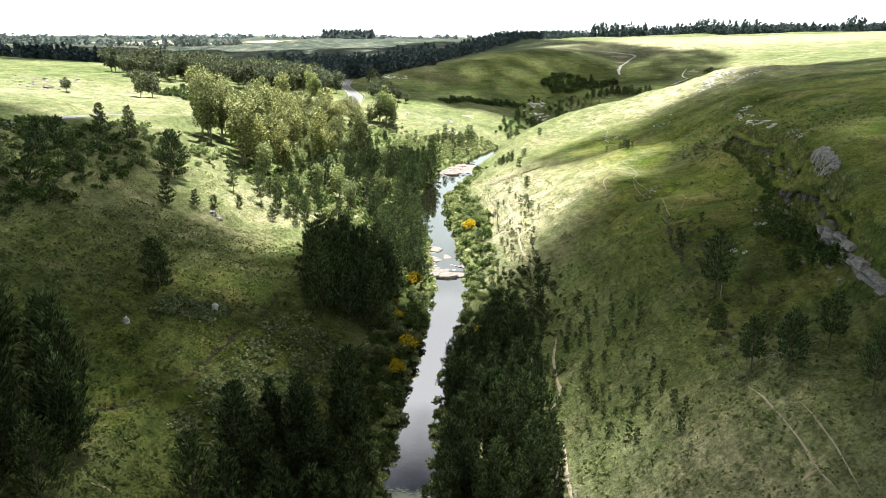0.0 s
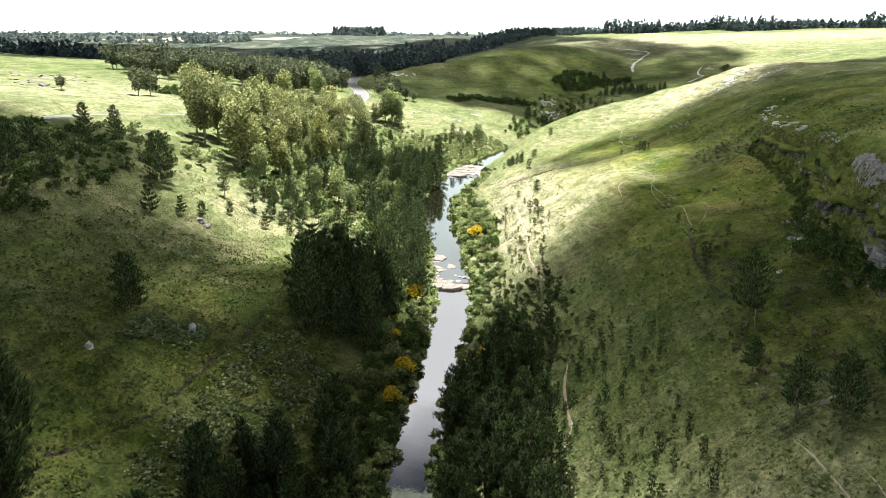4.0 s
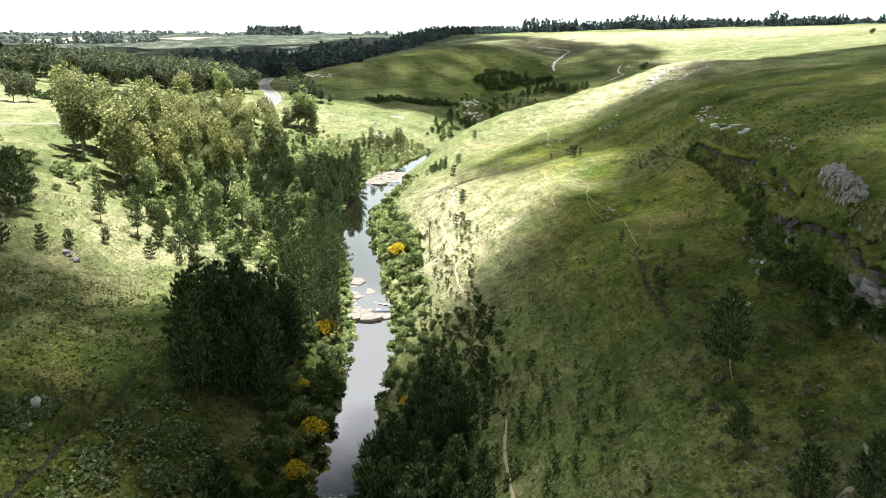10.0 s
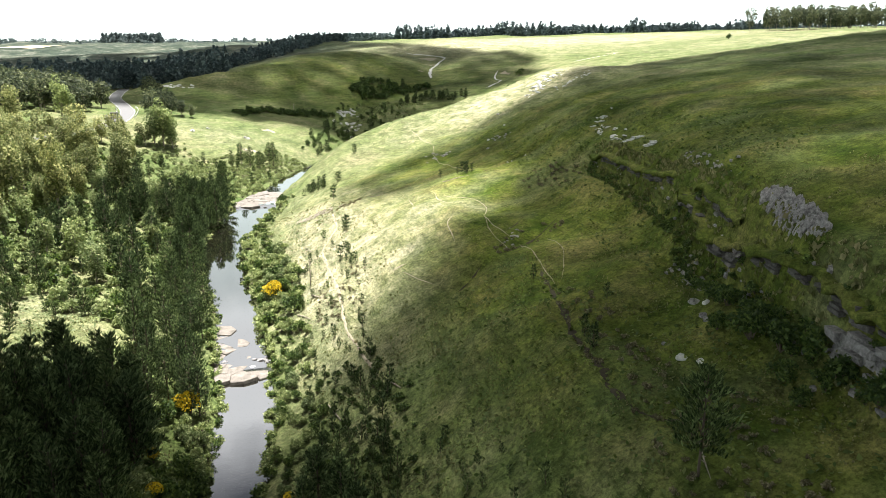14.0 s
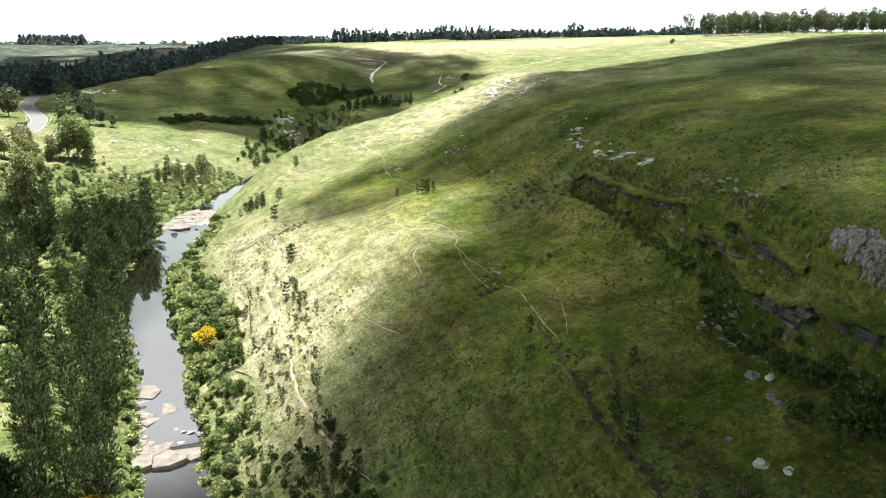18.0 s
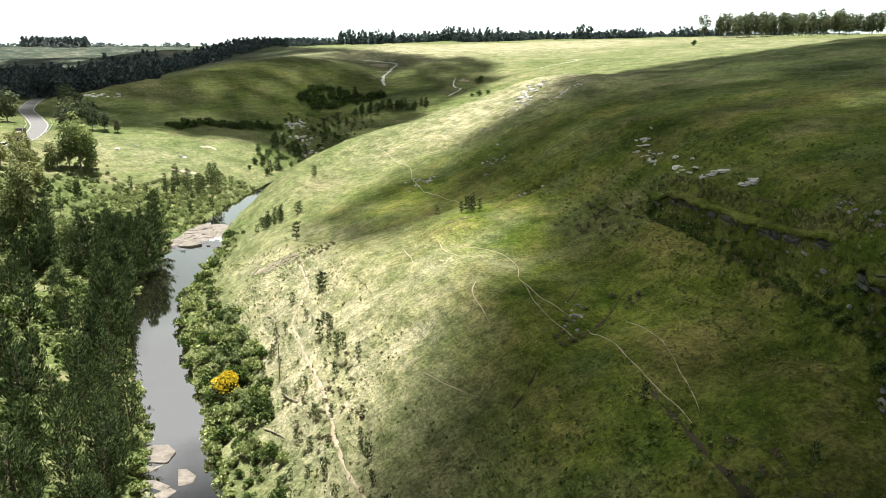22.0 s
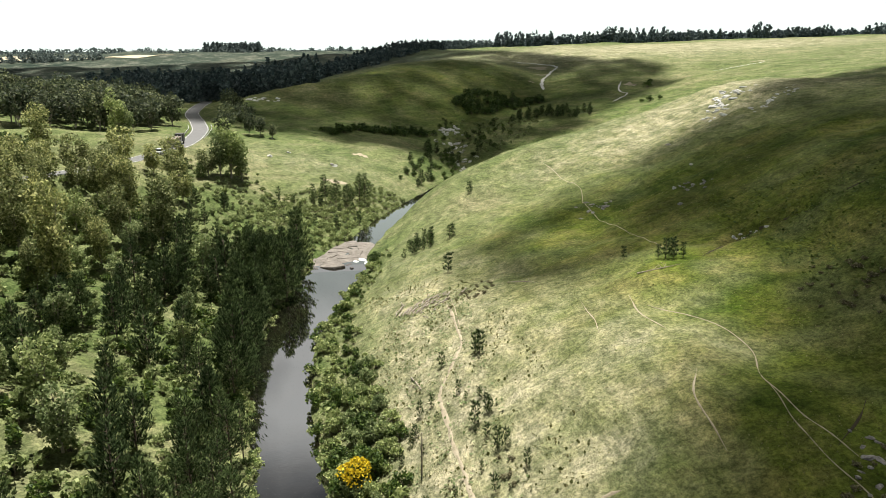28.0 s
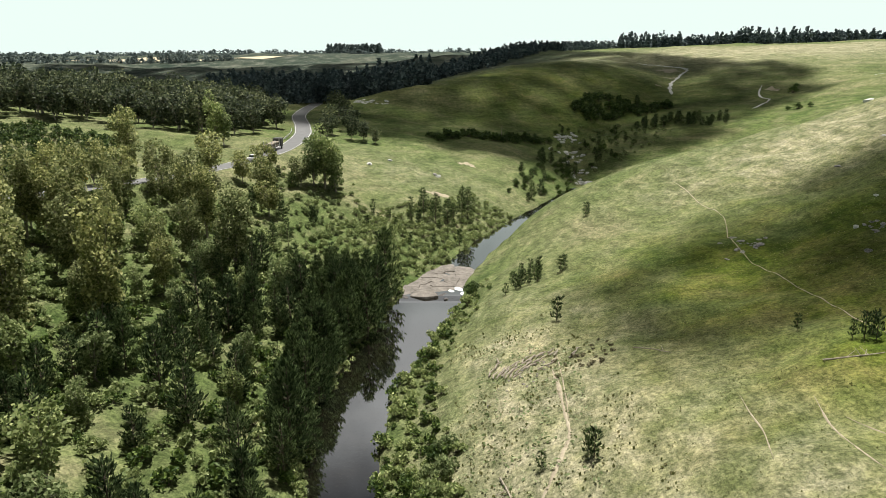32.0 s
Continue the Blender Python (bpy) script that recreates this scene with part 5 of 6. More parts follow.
def overhang(line, seed, label, jut, thick, gap=.15):
    """A ledge: a lip of turf hanging over a notch, and broken beds of rock set back under it."""
    g = random.Random(seed)
    top = tagged(new("rock_ledge"), label, "rock outcrop")
    pts = np.array(line, float)
    n = int(np.hypot(*np.diff(pts, axis=0).T).sum() / .7)
    c = pchip(np.arange(len(pts)), pts, np.linspace(0, len(pts) - 1, n))
    d = np.gradient(c, axis=0)
    d /= np.linalg.norm(d, axis=1, keepdims=True)
    side = np.stack([d[:, 1], -d[:, 0]], 1)
    k = np.minimum(1, np.minimum(np.arange(n), np.arange(n)[::-1]) / 4)
    out = jut * k * np.array([max(.05, math.sin(i * .9) * .3 + math.sin(i * .37 + seed) * .4 + g.uniform(.3, .9)) for i in range(n)])
    rows = []
    for i in range(n):
        x, y = c[i]
        sx, sy = side[i]
        z0 = gz(x - sx * 1.5, y - sy * 1.5)
        z1 = gz(x - sx * .7, y - sy * .7)
        lip = z1 - .2 - .5 * (1 - k[i]) + g.gauss(0, .12)
        o = out[i]
        rows.append([(x - sx * 1.5, y - sy * 1.5, z0 - .06), (x - sx * .8, y - sy * .8, z1 + .03 - .3 * (1 - k[i])), (x, y, lip + .08), (x + sx * o * .8, y + sy * o * .8, lip - .05), (x + sx * o, y + sy * o, lip - .32 - g.random() * .25), (x + sx * o * .5, y + sy * o * .5, lip - .5), (x - sx * .9, y - sy * .9, lip - .7)])
    r = np.array(rows)
    lip_ob = grid_mesh("turf_lip", r[:, ::-1, 0], r[:, ::-1, 1], r[:, ::-1, 2], GRASS)
    lip_ob.parent = top
    lip_ob.data.attributes.new("lush_and_shaded_turf", "FLOAT", "POINT").data.foreach_set("value", np.full(r.shape[0] * r.shape[1], .95, np.float32))
    tagged(lip_ob, "overhanging lip of grassy turf")
    # Slabs set back here, coloured dark to deepen the shade below the lip.
    i = 1
    while i < n - 2:
        w = g.uniform(.7, 2.0)
        if g.random() > gap:
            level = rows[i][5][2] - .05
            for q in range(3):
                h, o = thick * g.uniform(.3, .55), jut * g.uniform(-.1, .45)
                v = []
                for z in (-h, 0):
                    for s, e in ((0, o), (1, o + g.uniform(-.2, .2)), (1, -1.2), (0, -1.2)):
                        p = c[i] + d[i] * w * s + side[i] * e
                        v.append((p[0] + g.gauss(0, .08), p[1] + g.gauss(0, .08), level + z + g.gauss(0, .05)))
                obj("slab", v, [(0, 1, 2, 3), (4, 7, 6, 5), (0, 4, 5, 1), (1, 5, 6, 2), (2, 6, 7, 3), (3, 7, 4, 0)], DARK_AND_SHADED_ROCK, top)
                level -= h + g.uniform(.02, .14)
        i += max(1, int(w / .7))
    return top


overhang(NOTCH_UP, 61, "overhanging rock ledge under the turf, coloured dark for its shade", .8, .5, .45)
overhang(NOTCH_LOW, 62, "long rock ledge broken out of the hillside, coloured dark for its shade", .9, .6, .35)
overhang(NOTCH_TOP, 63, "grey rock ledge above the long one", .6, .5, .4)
strata(LEDGES[0][1], 61, 80, 8, 21, "long ledge of bedded grey rock in the hillside", .7, .3)
bedded(50.1, 92.3, 12.5, 2.1, 1.28, 25, "striped grey rock face set in the turf")
bedded(56.5, 80.5, 4.5, 2.0, 1.28, 26, "striped grey rock face set in the turf")
outcrop("rock_ledge", [(42.4, 70), (44.2, 79), (45.9, 87), (48.1, 96), (50.3, 104), (52, 109)], "long broken ledge of grey rock in the hillside", GREY, 1, .6, .8, 46, .8, 1.2)
outcrop("rock_ledge", [(51.5, 107), (54.6, 116.5), (57.6, 127.5), (59.7, 142), (61.2, 152)], "grassy rock ledge along the hillside", GREY, 2, .5, .5, 20, .7, 1.2)
outcrop("rock_ledge", [(46.6, 93), (48, 99), (49.2, 104), (49.8, 109.5)], "shattered grey rocks under the ledge", GREY, 3, .6, .7, 60, .7, 1.0)
outcrop("rock_ledge", [(54, 105), (57, 114), (60, 124)], "broken grey rocks above the ledge", GREY, 15, .55, .4, 30, .6, 1.2)
outcrop("rock_patch", [(76.5, 175), (71, 169), (67, 160), (65.5, 152), (64, 145)], "pale rock slabs flush with the turf", WHITE, 5, .9, .8, 34, .4)
outcrop("rock_patch", [(63.2, 139.5), (64, 139)], "pale flat rock in the turf", WHITE, 6, 1.4, .6, 6, .4)
outcrop("rock_patch", [(65, 145.5), (66, 145)], "pale flat rock in the turf", WHITE, 7, 1.4, .6, 6, .4)
outcrop("rock_patch", [(89, 254), (96, 262), (101, 268), (106, 269)], "pale rocks on the crest of the spur", WHITE, 8, 1.2, 1.8, 46, .4)
outcrop("rock_patch", [(97, 247), (103, 250), (110, 253)], "pale rocks below the crest of the spur", WHITE, 18, .9, 1.2, 24, .4)
outcrop("rock_patch", [(58.4, 184), (60.6, 183.6)], "pale stones in a terrace of the slope", WHITE, 19, .6, .6, 9, .5)
outcrop("rock_patch", [(53, 226), (51, 223), (55, 224)], "grey stones in the grass of the slope", GREY, 20, .6, 1.4, 18, .5)
outcrop("rock_patch", [(64, 214), (66, 209)], "grey stones and broken turf on the slope", GREY, 22, .6, 1.2, 16, .45)
outcrop("rock_patch", [(31.5, 60), (30.5, 65), (28, 67)], "rubble and bare roots under small pines", PALE, 9, .5, .9, 26, .4)
outcrop("rock_patch", [(12, 56), (12.5, 62)], "brown rubble beside the path", PALE, 10, .5, .7, 16, .4)
outcrop("boulder_bed", [(50, 352), (55, 372), (54, 392), (53, 412), (56, 430)], "pale boulders in the bed of the upper stream", WHITE, 11, 2.0, 2.6, 54, .5)
outcrop("rock_patch", [(-28, 430), (-36, 438), (-18, 431)], "pale rocks at the foot of the far hill", WHITE, 12, 1.6, 1.5, 22, .4)
outcrop("rock_patch", [(40, 135), (43, 140)], "dark broken turf and stones in a gully", GREY, 13, .5, .8, 14, .5)
outcrop("rock_patch", [(18, 196), (16, 192), (22, 200)], "grey rubble on the cleared slope", PALE, 14, .35, 2.0, 30, .5)

outcrop("rock_patch", [(-170, 286), (-158, 290), (-149, 262), (-140, 250), (-136, 262), (-152, 298)], "pinkish bare rock and stones on the dry hilltop", PALE, 31, 1.7, 4.0, 90, .22)
weir_a = tagged(new("rock_weir"), "flat pale rock shelf and stones across the river", "rock weir")
def shelf(top, outline, step, level, seed):
    """Bedrock split by joints into low flat slabs, each a piece of its own."""
    g = random.Random(seed)
    seeds = [Vector((x, y)) for x, y, r in scatter(outline, step, seed, 1, -9)]
    for c in seeds:
        ring = [c + Vector((math.cos(k * .7854), math.sin(k * .7854))) * step * g.uniform(1.3, 1.8) for k in range(8)]
        for o in seeds:
            d = o - c
            if o is not c and d.length < step * 2.6:
                mid, out = (o + c) / 2, []
                for p, q in zip(ring, ring[1:] + ring[:1]):
                    a, b = (p - mid).dot(d), (q - mid).dot(d)
                    if a <= 0:
                        out.append(p)
                    if a * b < 0:
                        out.append(p.lerp(q, a / (a - b)))
                ring = out
        if len(ring) < 3:
            continue
        h, tx, ty = g.uniform(-.12, .10), g.uniform(-.06, .06), g.uniform(-.06, .06)
        n, v, f = len(ring), [], []
        for z, k in ((-.9, 1.0), (h - .07, .995), (h, .96)):
            for p in ring:
                q = c + (p - c) * k
                v.append((q.x, q.y, level + z + (q.x - c.x) * tx + (q.y - c.y) * ty))
        for i in range(2):
            f += [(i * n + k, i * n + (k + 1) % n, (i + 1) * n + (k + 1) % n, (i + 1) * n + k) for k in range(n)]
        f.append(tuple(2 * n + k for k in range(n)))
        obj("slab", v, f, PALE_ROCK, top)


shelf(weir_a, [(-4.6, 153), (-4.8, 136), (3.6, 136), (3.4, 138.2), (.6, 140.5), (.4, 145), (-1.2, 149), (-2.6, 153)], 1.7, .02, 5)
for x, y, s in ((4.6, 140.2, 1.5), (3.4, 140.6, .8), (-3.6, 146, .8), (-3, 142, .7), (-2.4, 147.5, .6), (-3.8, 150.5, .7), (-1.6, 141.2, .6), (2.6, 141, .6)):
    stone("stone", GREY, x, y, (s * 1.4, s, s * .55), rr, weir_a, -.02)
weir_b = tagged(new("rock_weir"), "broad pale rock shelf with dark boulders across the river", "rock weir")
shelf(weir_b, [(-4, 246), (-3, 257), (2, 262), (9, 259), (12, 254), (10.5, 248.5), (8, 249.5), (7, 245)], 2.4, .47, 6)
for i in range(26):
    s = rr.uniform(.5, 1.1)
    stone("boulder", BLACK, rr.uniform(-1.5, 7), 243.8 + rr.gauss(0, .8), (s * 1.4, s, s * .6), rr, weir_b, .05)
tagged(stone("rapids", rock_set(FOAM, (91,)), 9.4, 247.4, (2.6, 3.6, .5), rr, None, .1, .05, .3), "white water running over the rock shelf", "rapids")
froth = rock_set(FOAM, (94, 95, 96))
for i in range(14):
    tagged(stone("rapids", froth, rr.uniform(6.8, 11), rr.uniform(243.2, 251), (rr.uniform(.5, 1.3), rr.uniform(.8, 2.0), .22), rr, None, .18 + i % 3 * .05, .04, .3), "white water breaking over the rock shelf", "rapids", "white water at the rock shelf")
tagged(stone("rapids", rock_set(FOAM, (92,)), 2.3, 138.6, (1.0, 1.0, .3), rr, None, -.12, .05, .3), "small white cascade beside a rock", "rapids")
for x, y, a, b in ((10, 262.5, 3, 5), (13.5, 266.5, 2.4, 4)):
    tagged(stone("mud_bank", rock_set(EARTH, (93,)), x, y, (a, b, .5), rr, None, -.02, .02, -.6), "brown muddy shallows beside the water", "mud bank")


# ---- footpaths, bare ground, road ----
def ribbon(name, line, width, material, label, category, lift=.05, seed=0, kind="structure", step=.6, rough=.35, across=5):
    """A strip that follows the land along a polyline, with uneven edges."""
    pts = np.array(line, float)
    t = np.arange(len(pts))
    n = max(4, int(np.hypot(*np.diff(pts, axis=0).T).sum() / step))
    c = pchip(t, pts, np.linspace(0, len(pts) - 1, n))
    d = np.gradient(c, axis=0)
    d /= np.linalg.norm(d, axis=1, keepdims=True)
    side = np.stack([-d[:, 1], d[:, 0]], 1)
    rng = np.random.default_rng(seed)
    w = width * .5 * (1 + rough * rng.normal(size=n).clip(-1.5, 1.5))
    ends = np.minimum(1, np.minimum(np.arange(n), np.arange(n)[::-1]) / 4 + .15) if rough else np.ones(n)
    c = c + side * (rough * width * .35 * np.sin(np.arange(n) * .55 + seed))[:, None]
    k = np.linspace(-1, 1, across)
    X = c[:, :1] + side[:, :1] * (w * ends)[:, None] * k
    Y = c[:, 1:] + side[:, 1:] * (w * ends)[:, None] * k
    Z = sheet(X, Y) + lift - .07 * np.abs(k) ** 2 * (1 if rough else 0)
    return tagged(grid_mesh(name, X, Y, Z, material), label, category, kind=kind)


for i, (w, line) in enumerate((
        (.55, [(20, 194), (19.8, 180), (17, 172.3), (15.7, 169), (15.8, 160), (16.2, 150), (16, 143.6), (15.7, 137.5), (16.6, 128), (17.5, 120)]),
        (.5, [(16, 92.5), (14.7, 85), (14.4, 78.6), (12.7, 73), (12.9, 66.8), (12.2, 57.7), (11.8, 50)]),
        (.3, [(39, 169), (41.3, 164), (43, 156), (40.4, 148.5), (40, 142.6), (40.7, 137.8)]),
        (.3, [(40.4, 148.5), (38.7, 139.5), (39.5, 133)]), (.32, [(41.4, 135), (40.7, 127.7), (39, 120.4), (37.7, 114)]),
        (.3, [(45.2, 134), (44.5, 127.8), (41.9, 121), (38.7, 114.5)]), (.34, [(27.6, 57.7), (27.8, 49.5), (27.1, 41)]),
        (.34, [(29.4, 52.3), (29.4, 47.7), (28.1, 40.7)]), (.34, [(54.6, 269), (55.8, 245), (51.4, 225), (50.3, 203.6), (47.9, 180)]),
        (.4, [(38.1, 172.3), (37.5, 166), (37.7, 161.5)]), (.32, [(33.5, 175.3), (33.2, 170), (32, 165)]), (.34, [(21.2, 199), (20.3, 185.6), (20, 180.5)]),
        (.3, [(28, 134), (26.5, 137.5), (25, 141)]), (.4, [(36, 152), (34, 148), (33.5, 142)]))):
    ribbon("footpath", line, w * (.8 if i < 2 else .42), EARTH, "narrow worn footpath of bare pale earth", "footpath", seed=i)
# Earth strips along the gullies, with the shade put into their colour.
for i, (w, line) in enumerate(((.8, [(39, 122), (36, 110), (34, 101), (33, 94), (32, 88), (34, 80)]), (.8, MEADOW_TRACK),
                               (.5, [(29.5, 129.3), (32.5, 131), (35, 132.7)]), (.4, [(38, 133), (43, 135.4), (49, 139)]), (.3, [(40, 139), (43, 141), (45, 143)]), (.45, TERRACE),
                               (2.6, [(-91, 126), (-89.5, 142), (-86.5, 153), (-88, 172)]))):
    ribbon("gully", line, w * .75, SHADE_DARK_EARTH, "eroded gully cut into the turf, its soil darkened for shade", "gully", .03, 40 + i, rough=.75)
for i, (x, y, a, b) in enumerate(((3.5, 305, 9, 1.6), (11.5, 338, 6, 3), (31.7, 60.5, 2.5, .9), (27.1, 44.8, 1.6, .7), (-29.9, 53.5, 1.8, .9), (25, 143, 1.8, .7), (240, 483, 12, 3), (139, 575, 3, 12), (134, 553, 9, 2), (120, 527, 4, 2), (171, 494, 2, 9))):
    ribbon("bare_patch", [(x - a / 2, y), (x, y + b * .2), (x + a / 2, y - b * .1)], b, EARTH, "bare patch of pale earth in the grass", "bare ground", .08, 60 + i, step=max(.5, a / 14))

for i, (w, line) in enumerate(((1.9, [(128, 612), (144, 596), (150, 577), (140, 556), (128, 532), (123, 511)]), (.9, [(168, 505), (158, 482), (156, 466), (146, 448), (138, 440)]), (1.5, [(206, 470), (222, 466), (238, 474)]))):
    ribbon("stream_bed", line, w, LICHEN_ROCK, "pale stony stream bed on the far hill", "stream bed", .25, 90 + i, step=1.6)
road_line = [(x, y) for x, y in ROAD_WAY[1:-1]]
tagged(ribbon("road", road_line, 5.8, ASPHALT, "grey asphalt country road", "road", .04, 1, step=2.0, rough=0.0), kind="structure")


def beside(line, off):
    p = np.array(line, float)
    d = np.gradient(p, axis=0)
    d /= np.linalg.norm(d, axis=1, keepdims=True)
    return [tuple(q) for q in p + np.stack([-d[:, 1], d[:, 0]], 1) * off]


fine_road = [tuple(q) for q in pchip(np.arange(len(road_line)), np.array(road_line), np.linspace(0, len(road_line) - 1, 90))]
for off in (-2.6, 2.6):
    ribbon("road_marking", beside(fine_road, off), .11, PAINT, "white line along the road's edge", "road marking", .07, 1, step=2.0, rough=0.0, across=2)


def box(bm, lo, hi, bevel=.0):
    r = bmesh.ops.create_cube(bm, size=1, matrix=Matrix.Translation([(a + b) / 2 for a, b in zip(lo, hi)]) @ Matrix.Diagonal((*[b - a for a, b in zip(lo, hi)], 1)))
    if bevel:
        e = list({e for v in r["verts"] for e in v.link_edges})
        bmesh.ops.bevel(bm, geom=e, offset=bevel, segments=2, profile=.5, affect="EDGES")


def part(name, bm, material, parent, label=""):
    me = bpy.data.meshes.new(name)
    bm.to_mesh(me)
    bm.free()
    me.materials.append(material)
    ob = new(name, me)
    ob.parent = parent
    return tagged(ob, label)


def boxes(name, material, parent, *dims, bevel=0.0, label=""):
    bm = bmesh.new()
    for lo, hi in dims:
        box(bm, lo, hi, bevel)
    return part(name, bm, material, parent, label)


def wheel(parent, x, y, r=.33, w=.22):
    bm = bmesh.new()
    m = Matrix.Translation((x, y, r)) @ Matrix.Rotation(math.pi / 2, 4, "X")
    bmesh.ops.create_cone(bm, cap_ends=True, segments=14, radius1=r, radius2=r, depth=w, matrix=m)
    t = part("wheel", bm, TYRE, parent)
    bm = bmesh.new()
    bmesh.ops.create_cone(bm, cap_ends=True, segments=10, radius1=r * .6, radius2=r * .5, depth=w + .03, matrix=m)
    part("rim", bm, STEEL, t)


def road_pose(s):
    i = min(range(len(ROAD)), key=lambda k: abs(ROAD[k][1] - s))
    (ax, ay), (bx, by) = ROAD[i - 1], ROAD[i + 1]
    return ROAD[i], math.atan2(by - ay, bx - ax)


def car(y, side):
    (cx, cy), a = road_pose(y)
    top = tagged(new("car"), "silver car on the road", "car")
    bm = bmesh.new()
    box(bm, (-2.1, -.85, .35), (2.1, .85, .92), .12)
    part("body", bm, CAR_PAINT, top)
    bm = bmesh.new()
    r = bmesh.ops.create_cube(bm, size=1, matrix=Matrix.Translation((-.15, 0, 1.18)) @ Matrix.Diagonal((2.3, 1.5, .56, 1)))
    for v in r["verts"]:
        if v.co.z > 1.2:
            v.co.x = -.15 + (v.co.x + .15) * .68
            v.co.y *= .86
    part("cabin", bm, GLASS, top, "dark glazed cabin")
    boxes("roof", CAR_PAINT, top, ((-.95, -.62, 1.44), (.62, .62, 1.5)), bevel=.02)
    for x in (-1.35, 1.35):
        for yy in (-.8, .8):
            wheel(top, x, yy)
    x, yy = cx - math.sin(a) * side, cy + math.cos(a) * side
    top.matrix_basis = Matrix.Translation((x, yy, gz(x, yy) + .05)) @ Matrix.Rotation(a, 4, "Z")


def log_truck(y, side):
    (cx, cy), a = road_pose(y)
    top = tagged(new("log_truck"), "dark truck loaded with long tree trunks", "truck")
    boxes("chassis", TRUCK_PAINT, top, ((-5.5, -.5, .75), (4.6, .5, 1.0)), bevel=.03)
    boxes("cab", TRUCK_PAINT, top, ((3.0, -1.2, .8), (5.0, 1.2, 3.0)), bevel=.15)
    boxes("windscreen", GLASS, top, ((4.9, -1.0, 1.9), (5.03, 1.0, 2.7)))
    for x in (-5, -2.2, 1.4):
        boxes("stake", STEEL, top, ((x, -1.2, 1.0), (x + .15, -1.08, 3.0)), ((x, 1.08, 1.0), (x + .15, 1.2, 3.0)), ((x, -1.2, 1.0), (x + .15, 1.2, 1.15)))
    for i in range(14):
        bm = bmesh.new()
        m = Matrix.Translation((-1.9, -.86 + (i % 5) * .43 + (.2 if i // 5 % 2 else 0), 1.4 + (i // 5) * .4)) @ Matrix.Rotation(math.pi / 2, 4, "Y")
        bmesh.ops.create_cone(bm, cap_ends=True, segments=8, radius1=.21, radius2=.17, depth=7.8, matrix=m)
        part("log", bm, DEADWOOD, top)
    for x in (-4.8, -3.6, 3.9):
        for yy in (-1.05, 1.05):
            wheel(top, x, yy, .48, .3)
    x, yy = cx - math.sin(a) * side, cy + math.cos(a) * side
    top.matrix_basis = Matrix.Translation((x, yy, gz(x, yy) + .05)) @ Matrix.Rotation(a, 4, "Z")


car(293, -1.7)
log_truck(316, 1.7)


def guard_rail(y0, y1, side):
    top = tagged(new("guard_rail"), "pale steel guard rail beside the road", "guard rail")
    pts = [p for p in beside(fine_road, side) if y0 < p[1] < y1]
    v, f = [], []
    for i, (x, y) in enumerate(pts):
        z = gz(x, y)
        v += [(x, y, z + .45), (x, y, z + .78), (x + .08, y, z + .78), (x + .08, y, z + .45)]
        if i:
            a, b = (i - 1) * 4, i * 4
            f += [(a + k, b + k, b + (k + 1) % 4, a + (k + 1) % 4) for k in range(4)]
        boxes("post", STEEL, top, ((x - .06, y - .06, z - .2), (x + .06, y + .06, z + .8)))
    obj("beam", v, f, STEEL, top)


guard_rail(325, 372, -3.9)
guard_rail(325, 372, 3.9)

sx, sy = -57.2, 243.0
road_sign = tagged(new("road_sign"), "yellow diamond road sign on a post", "road sign")
boxes("post", STEEL, road_sign, ((-.04, -.04, -.3), (.04, .04, 2.3)))
bm = bmesh.new()
bmesh.ops.create_cube(bm, size=1, matrix=Matrix.Translation((0, -.06, 2.4)) @ Matrix.Rotation(math.pi / 4, 4, "Y") @ Matrix.Diagonal((.9, .04, .9, 1)))
part("plate", bm, SIGN_YELLOW, road_sign, "yellow diamond plate")
road_sign.location = (sx, sy, gz(sx, sy))


# ---- dead wood ----
def log(x0, y0, x1, y1, r, label, lift=.15, branches=3, seed=0):
    rng = random.Random(seed)
    top = tagged(new("fallen_log"), label, "log")
    a, b = Vector((x0, y0, gz(x0, y0) + lift)), Vector((x1, y1, gz(x1, y1) + lift))
    v, f = [], []
    m = a.lerp(b, .5) + Vector((rng.gauss(0, .1), rng.gauss(0, .1), .05))
    tube(v, f, a, m, r, r * .8, 6)
    tube(v, f, m, b, r * .8, r * .45, 6)
    obj("trunk", v, f, DEADWOOD, top)
    for i in range(branches):
        p = a.lerp(b, rng.uniform(.35, .95))
        v, f = [], []
        tube(v, f, p, p + Vector((rng.gauss(0, .7), rng.gauss(0, .7), rng.uniform(.1, .5))), r * .4, .02, 4)
        obj("branch", v, f, DEADWOOD, top)


log(28.7, 192.8, 31.6, 188.6, .07, "pale dead trunk lying on the slope", seed=1)
log(41.1, 177.2, 45.5, 176, .08, "bleached dead tree lying on the slope", seed=2, branches=7)
log(13.2, 176.2, 14, 172.6, .12, "pale dead trunk lying in the grass", seed=3)
log(9.6, 150, 11.2, 146.4, .1, "pale dead branch lying in the scrub", seed=4)
log(12.4, 154, 13.6, 150.6, .1, "pale dead branch lying in the scrub", seed=5)
log(18, 118, 19, 114, .1, "pale dead branch lying in the scrub", seed=6)
log(11, 120, 12.5, 112, .1, "pale dead branch lying in the scrub", seed=7)
log(33, 79, 31.6, 75.6, .07, "dead trunk lying under a pine", seed=8)
log(34.5, 63.5, 32.8, 60, .16, "dead trunk lying among rubble", seed=9)
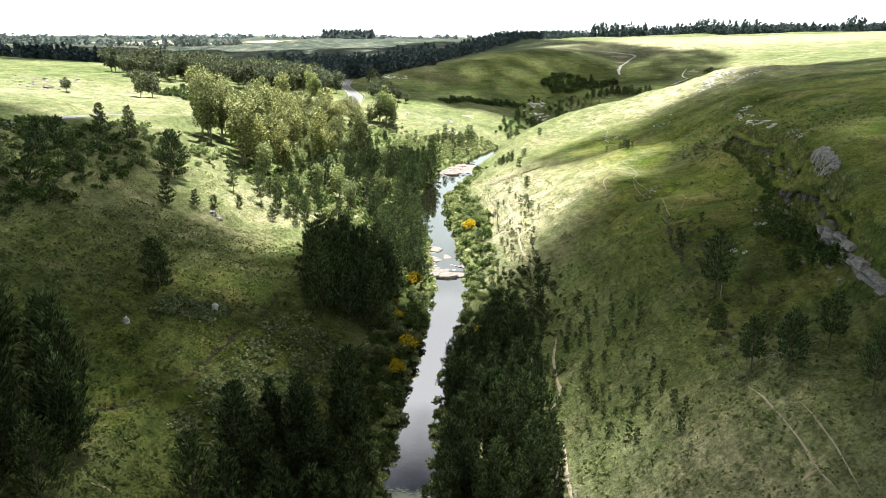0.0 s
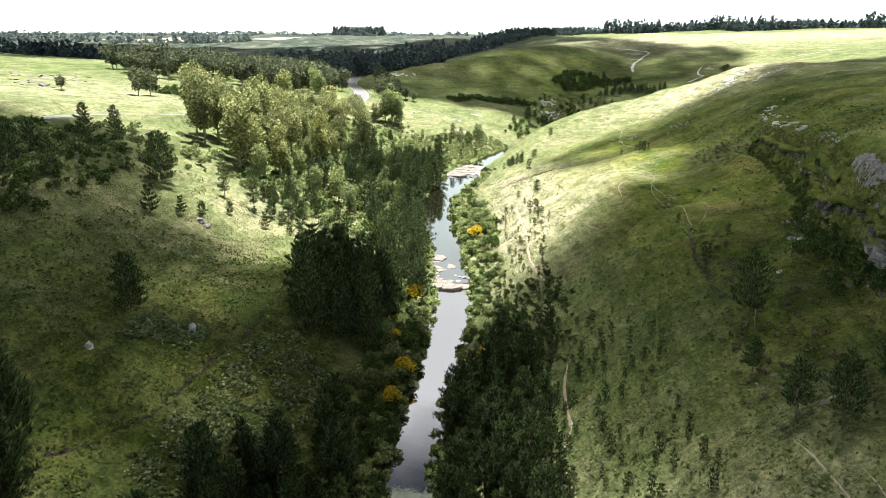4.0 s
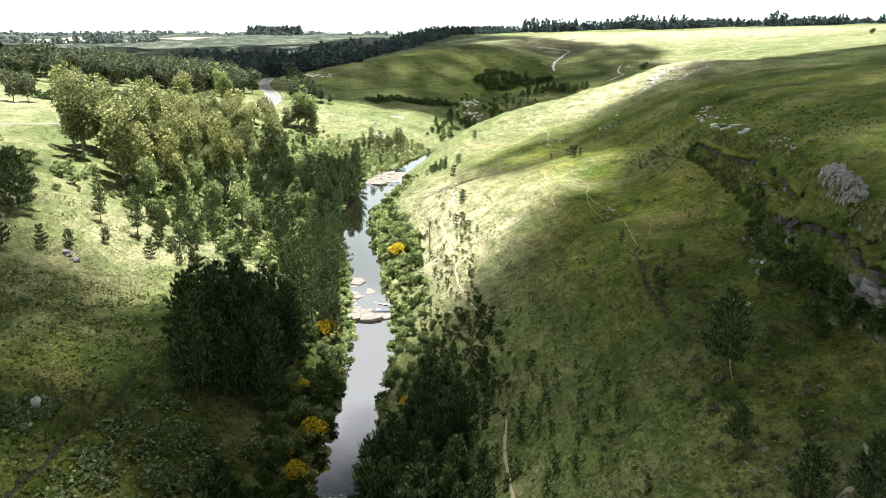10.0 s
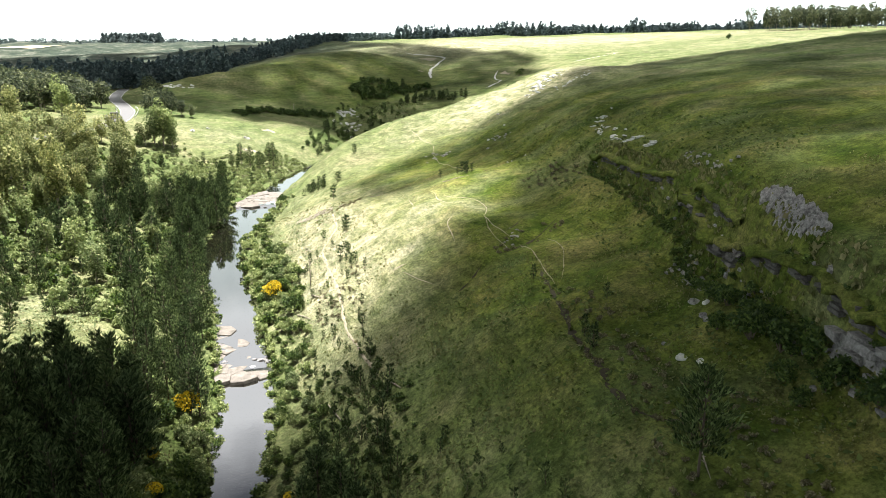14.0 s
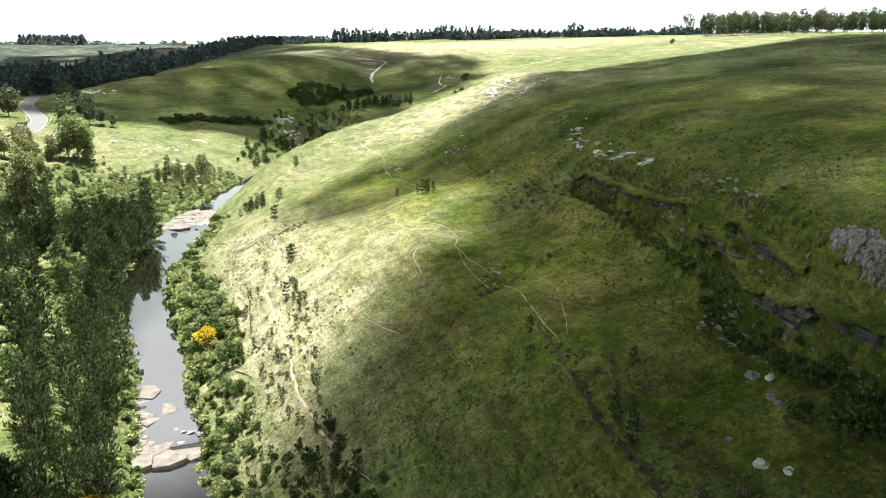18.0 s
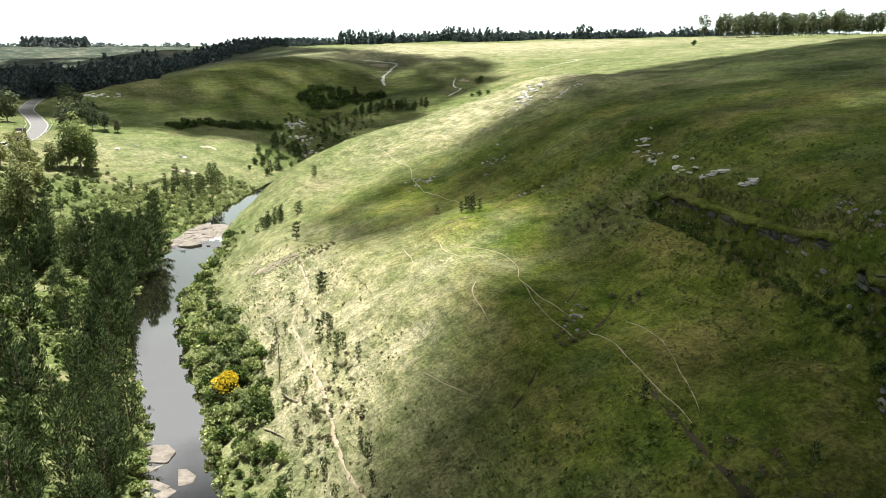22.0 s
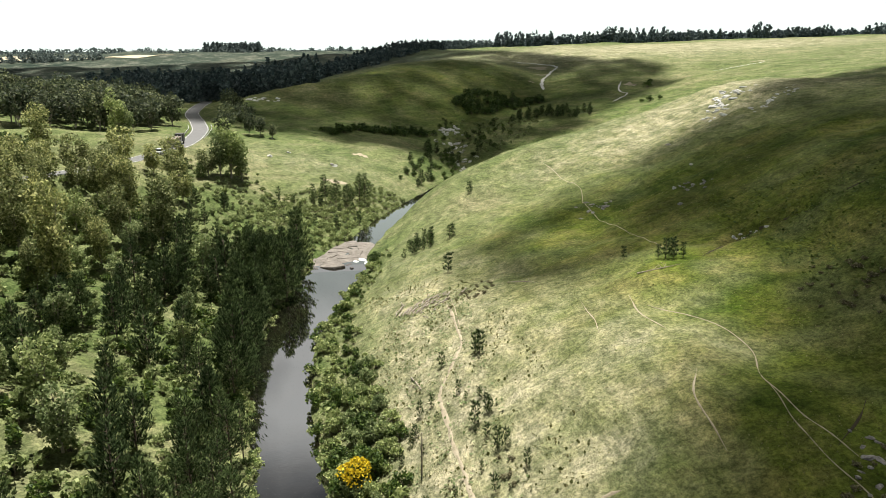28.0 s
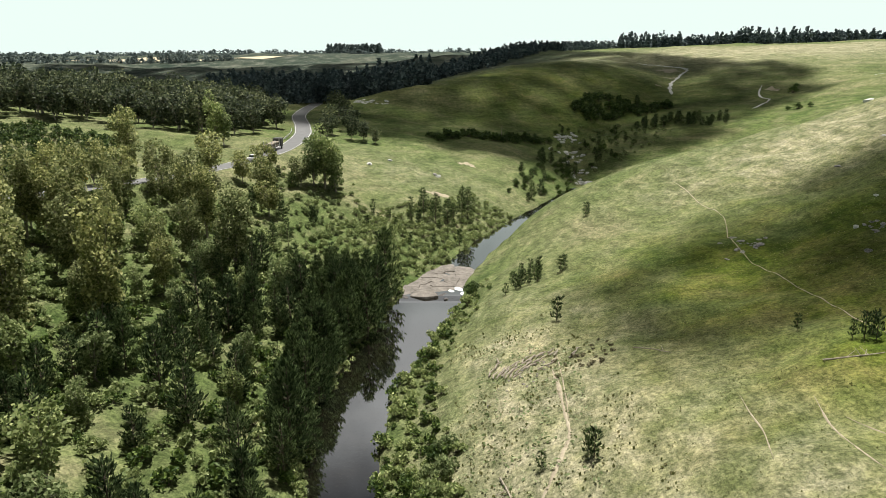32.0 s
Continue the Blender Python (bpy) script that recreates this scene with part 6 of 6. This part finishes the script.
for i in range(46):
    r = random.Random(i)
    x, y, a = 17.4 + r.gauss(0, 2.2), 197.4 + r.gauss(0, 1.5), r.gauss(.9, .35)
    n = r.uniform(.9, 2.0)
    log(x, y, x + math.cos(a) * n, y + math.sin(a) * n, .11, "cut grey log on a pile of brushwood", .08 + r.random() * .3, 0, i)
dead = tagged(new("dead_tree"), "bare dead trunk standing in the scrub", "dead tree")
v, f = [], []
tube(v, f, (0, 0, -.3), (.1, .1, 4.5), .1, .05, 6)
obj("trunk", v, f, DEADWOOD, dead)
for i in range(6):
    v, f = [], []
    tube(v, f, (.08, .08, 2.5 + i * .35), (.08 + math.cos(i * 2.2) * .7, .08 + math.sin(i * 2.2) * .7, 3.0 + i * .35), .03, .01, 4)
    obj("branch", v, f, DEADWOOD, dead)
dead.location = (12.5, 158.5, gz(12.5, 158.5))
for x, y, h in ((25.5, 395, 6),):
    t2 = copy_thing(dead, Matrix.Translation((x, y, gz(x, y))) @ Matrix.Scale(h / 4.5, 4))

# ---- grass, forbs, scrub texture ----
rng = np.random.default_rng(5)


def tufts(name, x0, x1, y0, y1, n, size, label, material=None, keep=.0, poly=None):
    x, y = rng.uniform(x0, x1, n), rng.uniform(y0, y1, n)
    w = waves(x, y, 7, 11) + waves(x, y, 19, 13) + rng.normal(size=n) * .35
    ok = (w > keep) & (np.abs(x - river_x(y)) > river_half(y) + 2.4)
    if poly:
        ok &= inside(x, y, poly)
    x, y = x[ok], y[ok]
    n = len(x)
    base = np.stack([x, y, sheet(x, y) - .03], -1)
    axis = rng.normal(size=(n, 3)) * .35
    axis[:, 2] = 1
    axis /= np.linalg.norm(axis, axis=1, keepdims=True)
    s = rng.uniform(.6, 1.5, n) * size
    return tagged(quads(name, rhombs(base, axis, s, s * rng.uniform(.25, .5, n), rng), material or BLADES), label, "grass", kind="stuff")


tufts("grass_tufts", 6, 62, 40, 130, 36000, .17, "tufts of grass on the right slope", keep=.05)
tufts("grass_tufts", 8, 80, 130, 235, 16000, .14, "tufts of grass on the lit slope", keep=.1)
tufts("grass_tufts", -62, -6, 44, 150, 40000, .2, "tufts of grass on the left meadow", keep=.0)
tufts("scrub_tufts", 8, 26, 110, 215, 3000, .3, "dry scrub on the lower slope", keep=.4)
tufts("ledge_grass", 42, 66, 60, 160, 16000, .5, "long grass hanging over the ledge", keep=-.4, poly=[(40, 60), (46, 76), (52, 100), (59, 122), (64.5, 156), (61, 158), (55.5, 122), (48, 98), (39, 62)])


def forbs(poly, n, seed, material=None, label="patch of pale broad-leaved weeds in the grass", size=1.0):
    g = np.random.default_rng(seed)
    xs, ys = [p[0] for p in poly], [p[1] for p in poly]
    x, y = g.uniform(min(xs), max(xs), n), g.uniform(min(ys), max(ys), n)
    ok = inside(x, y, poly) & (waves(x, y, 5, 5) + g.normal(size=n) * .4 > 0)
    x, y = x[ok], y[ok]
    c = np.stack([x, y, sheet(x, y) + g.uniform(.1, .45, len(x))], -1)
    return tagged(quads("forb_patch", sprays(c, g.uniform(.1, .26, len(x)) * size, g, 1.2), material or FORB), label, "weeds", kind="stuff")


forbs([(-28, 62), (-16, 62), (-14, 92), (-20, 98), (-26, 88)], 16000, 1, None, "patch of pale broad-leaved weeds in the grass", 1.2)
forbs([(-38, 84), (-30, 86), (-29, 93), (-37, 91)], 5000, 2, None, "patch of pale broad-leaved weeds in the grass", 1.3)
forbs([(-48, 112), (-36, 110), (-34, 118), (-46, 121)], 2600, 3)
forbs([(-34, 134), (-20, 128), (-18, 152), (-30, 156)], 3600, 4)
forbs([(-62, 46), (-8, 46), (-14, 100), (-26, 128), (-52, 122), (-62, 90)], 30000, 5, HERB, "green meadow herbs in the grass", 1.25)
forbs([(16, 44), (38, 44), (42, 70), (44, 92), (36, 128), (20, 128), (14, 96), (13, 60)], 9000, 6, HERB, "green herbs in the grass of the slope", 1.2)
forbs([(9, 138), (20, 138), (23, 200), (13, 210), (8, 170)], 5000, 7, FORB, "pale dry weeds on the cleared slope", .9)
forbs([(44, 96), (70, 110), (80, 180), (60, 200), (52, 150)], 12000, 8, HERB, "green herbs in the hilltop grass", 1.2)
ribbon("dry_field", [(-620, 1280), (-450, 1290), (-330, 1320), (-240, 1330)], 46, DRY_FIELD, "pale dry field on the far ridge", "field", 1.0, 5, step=20, rough=.2)
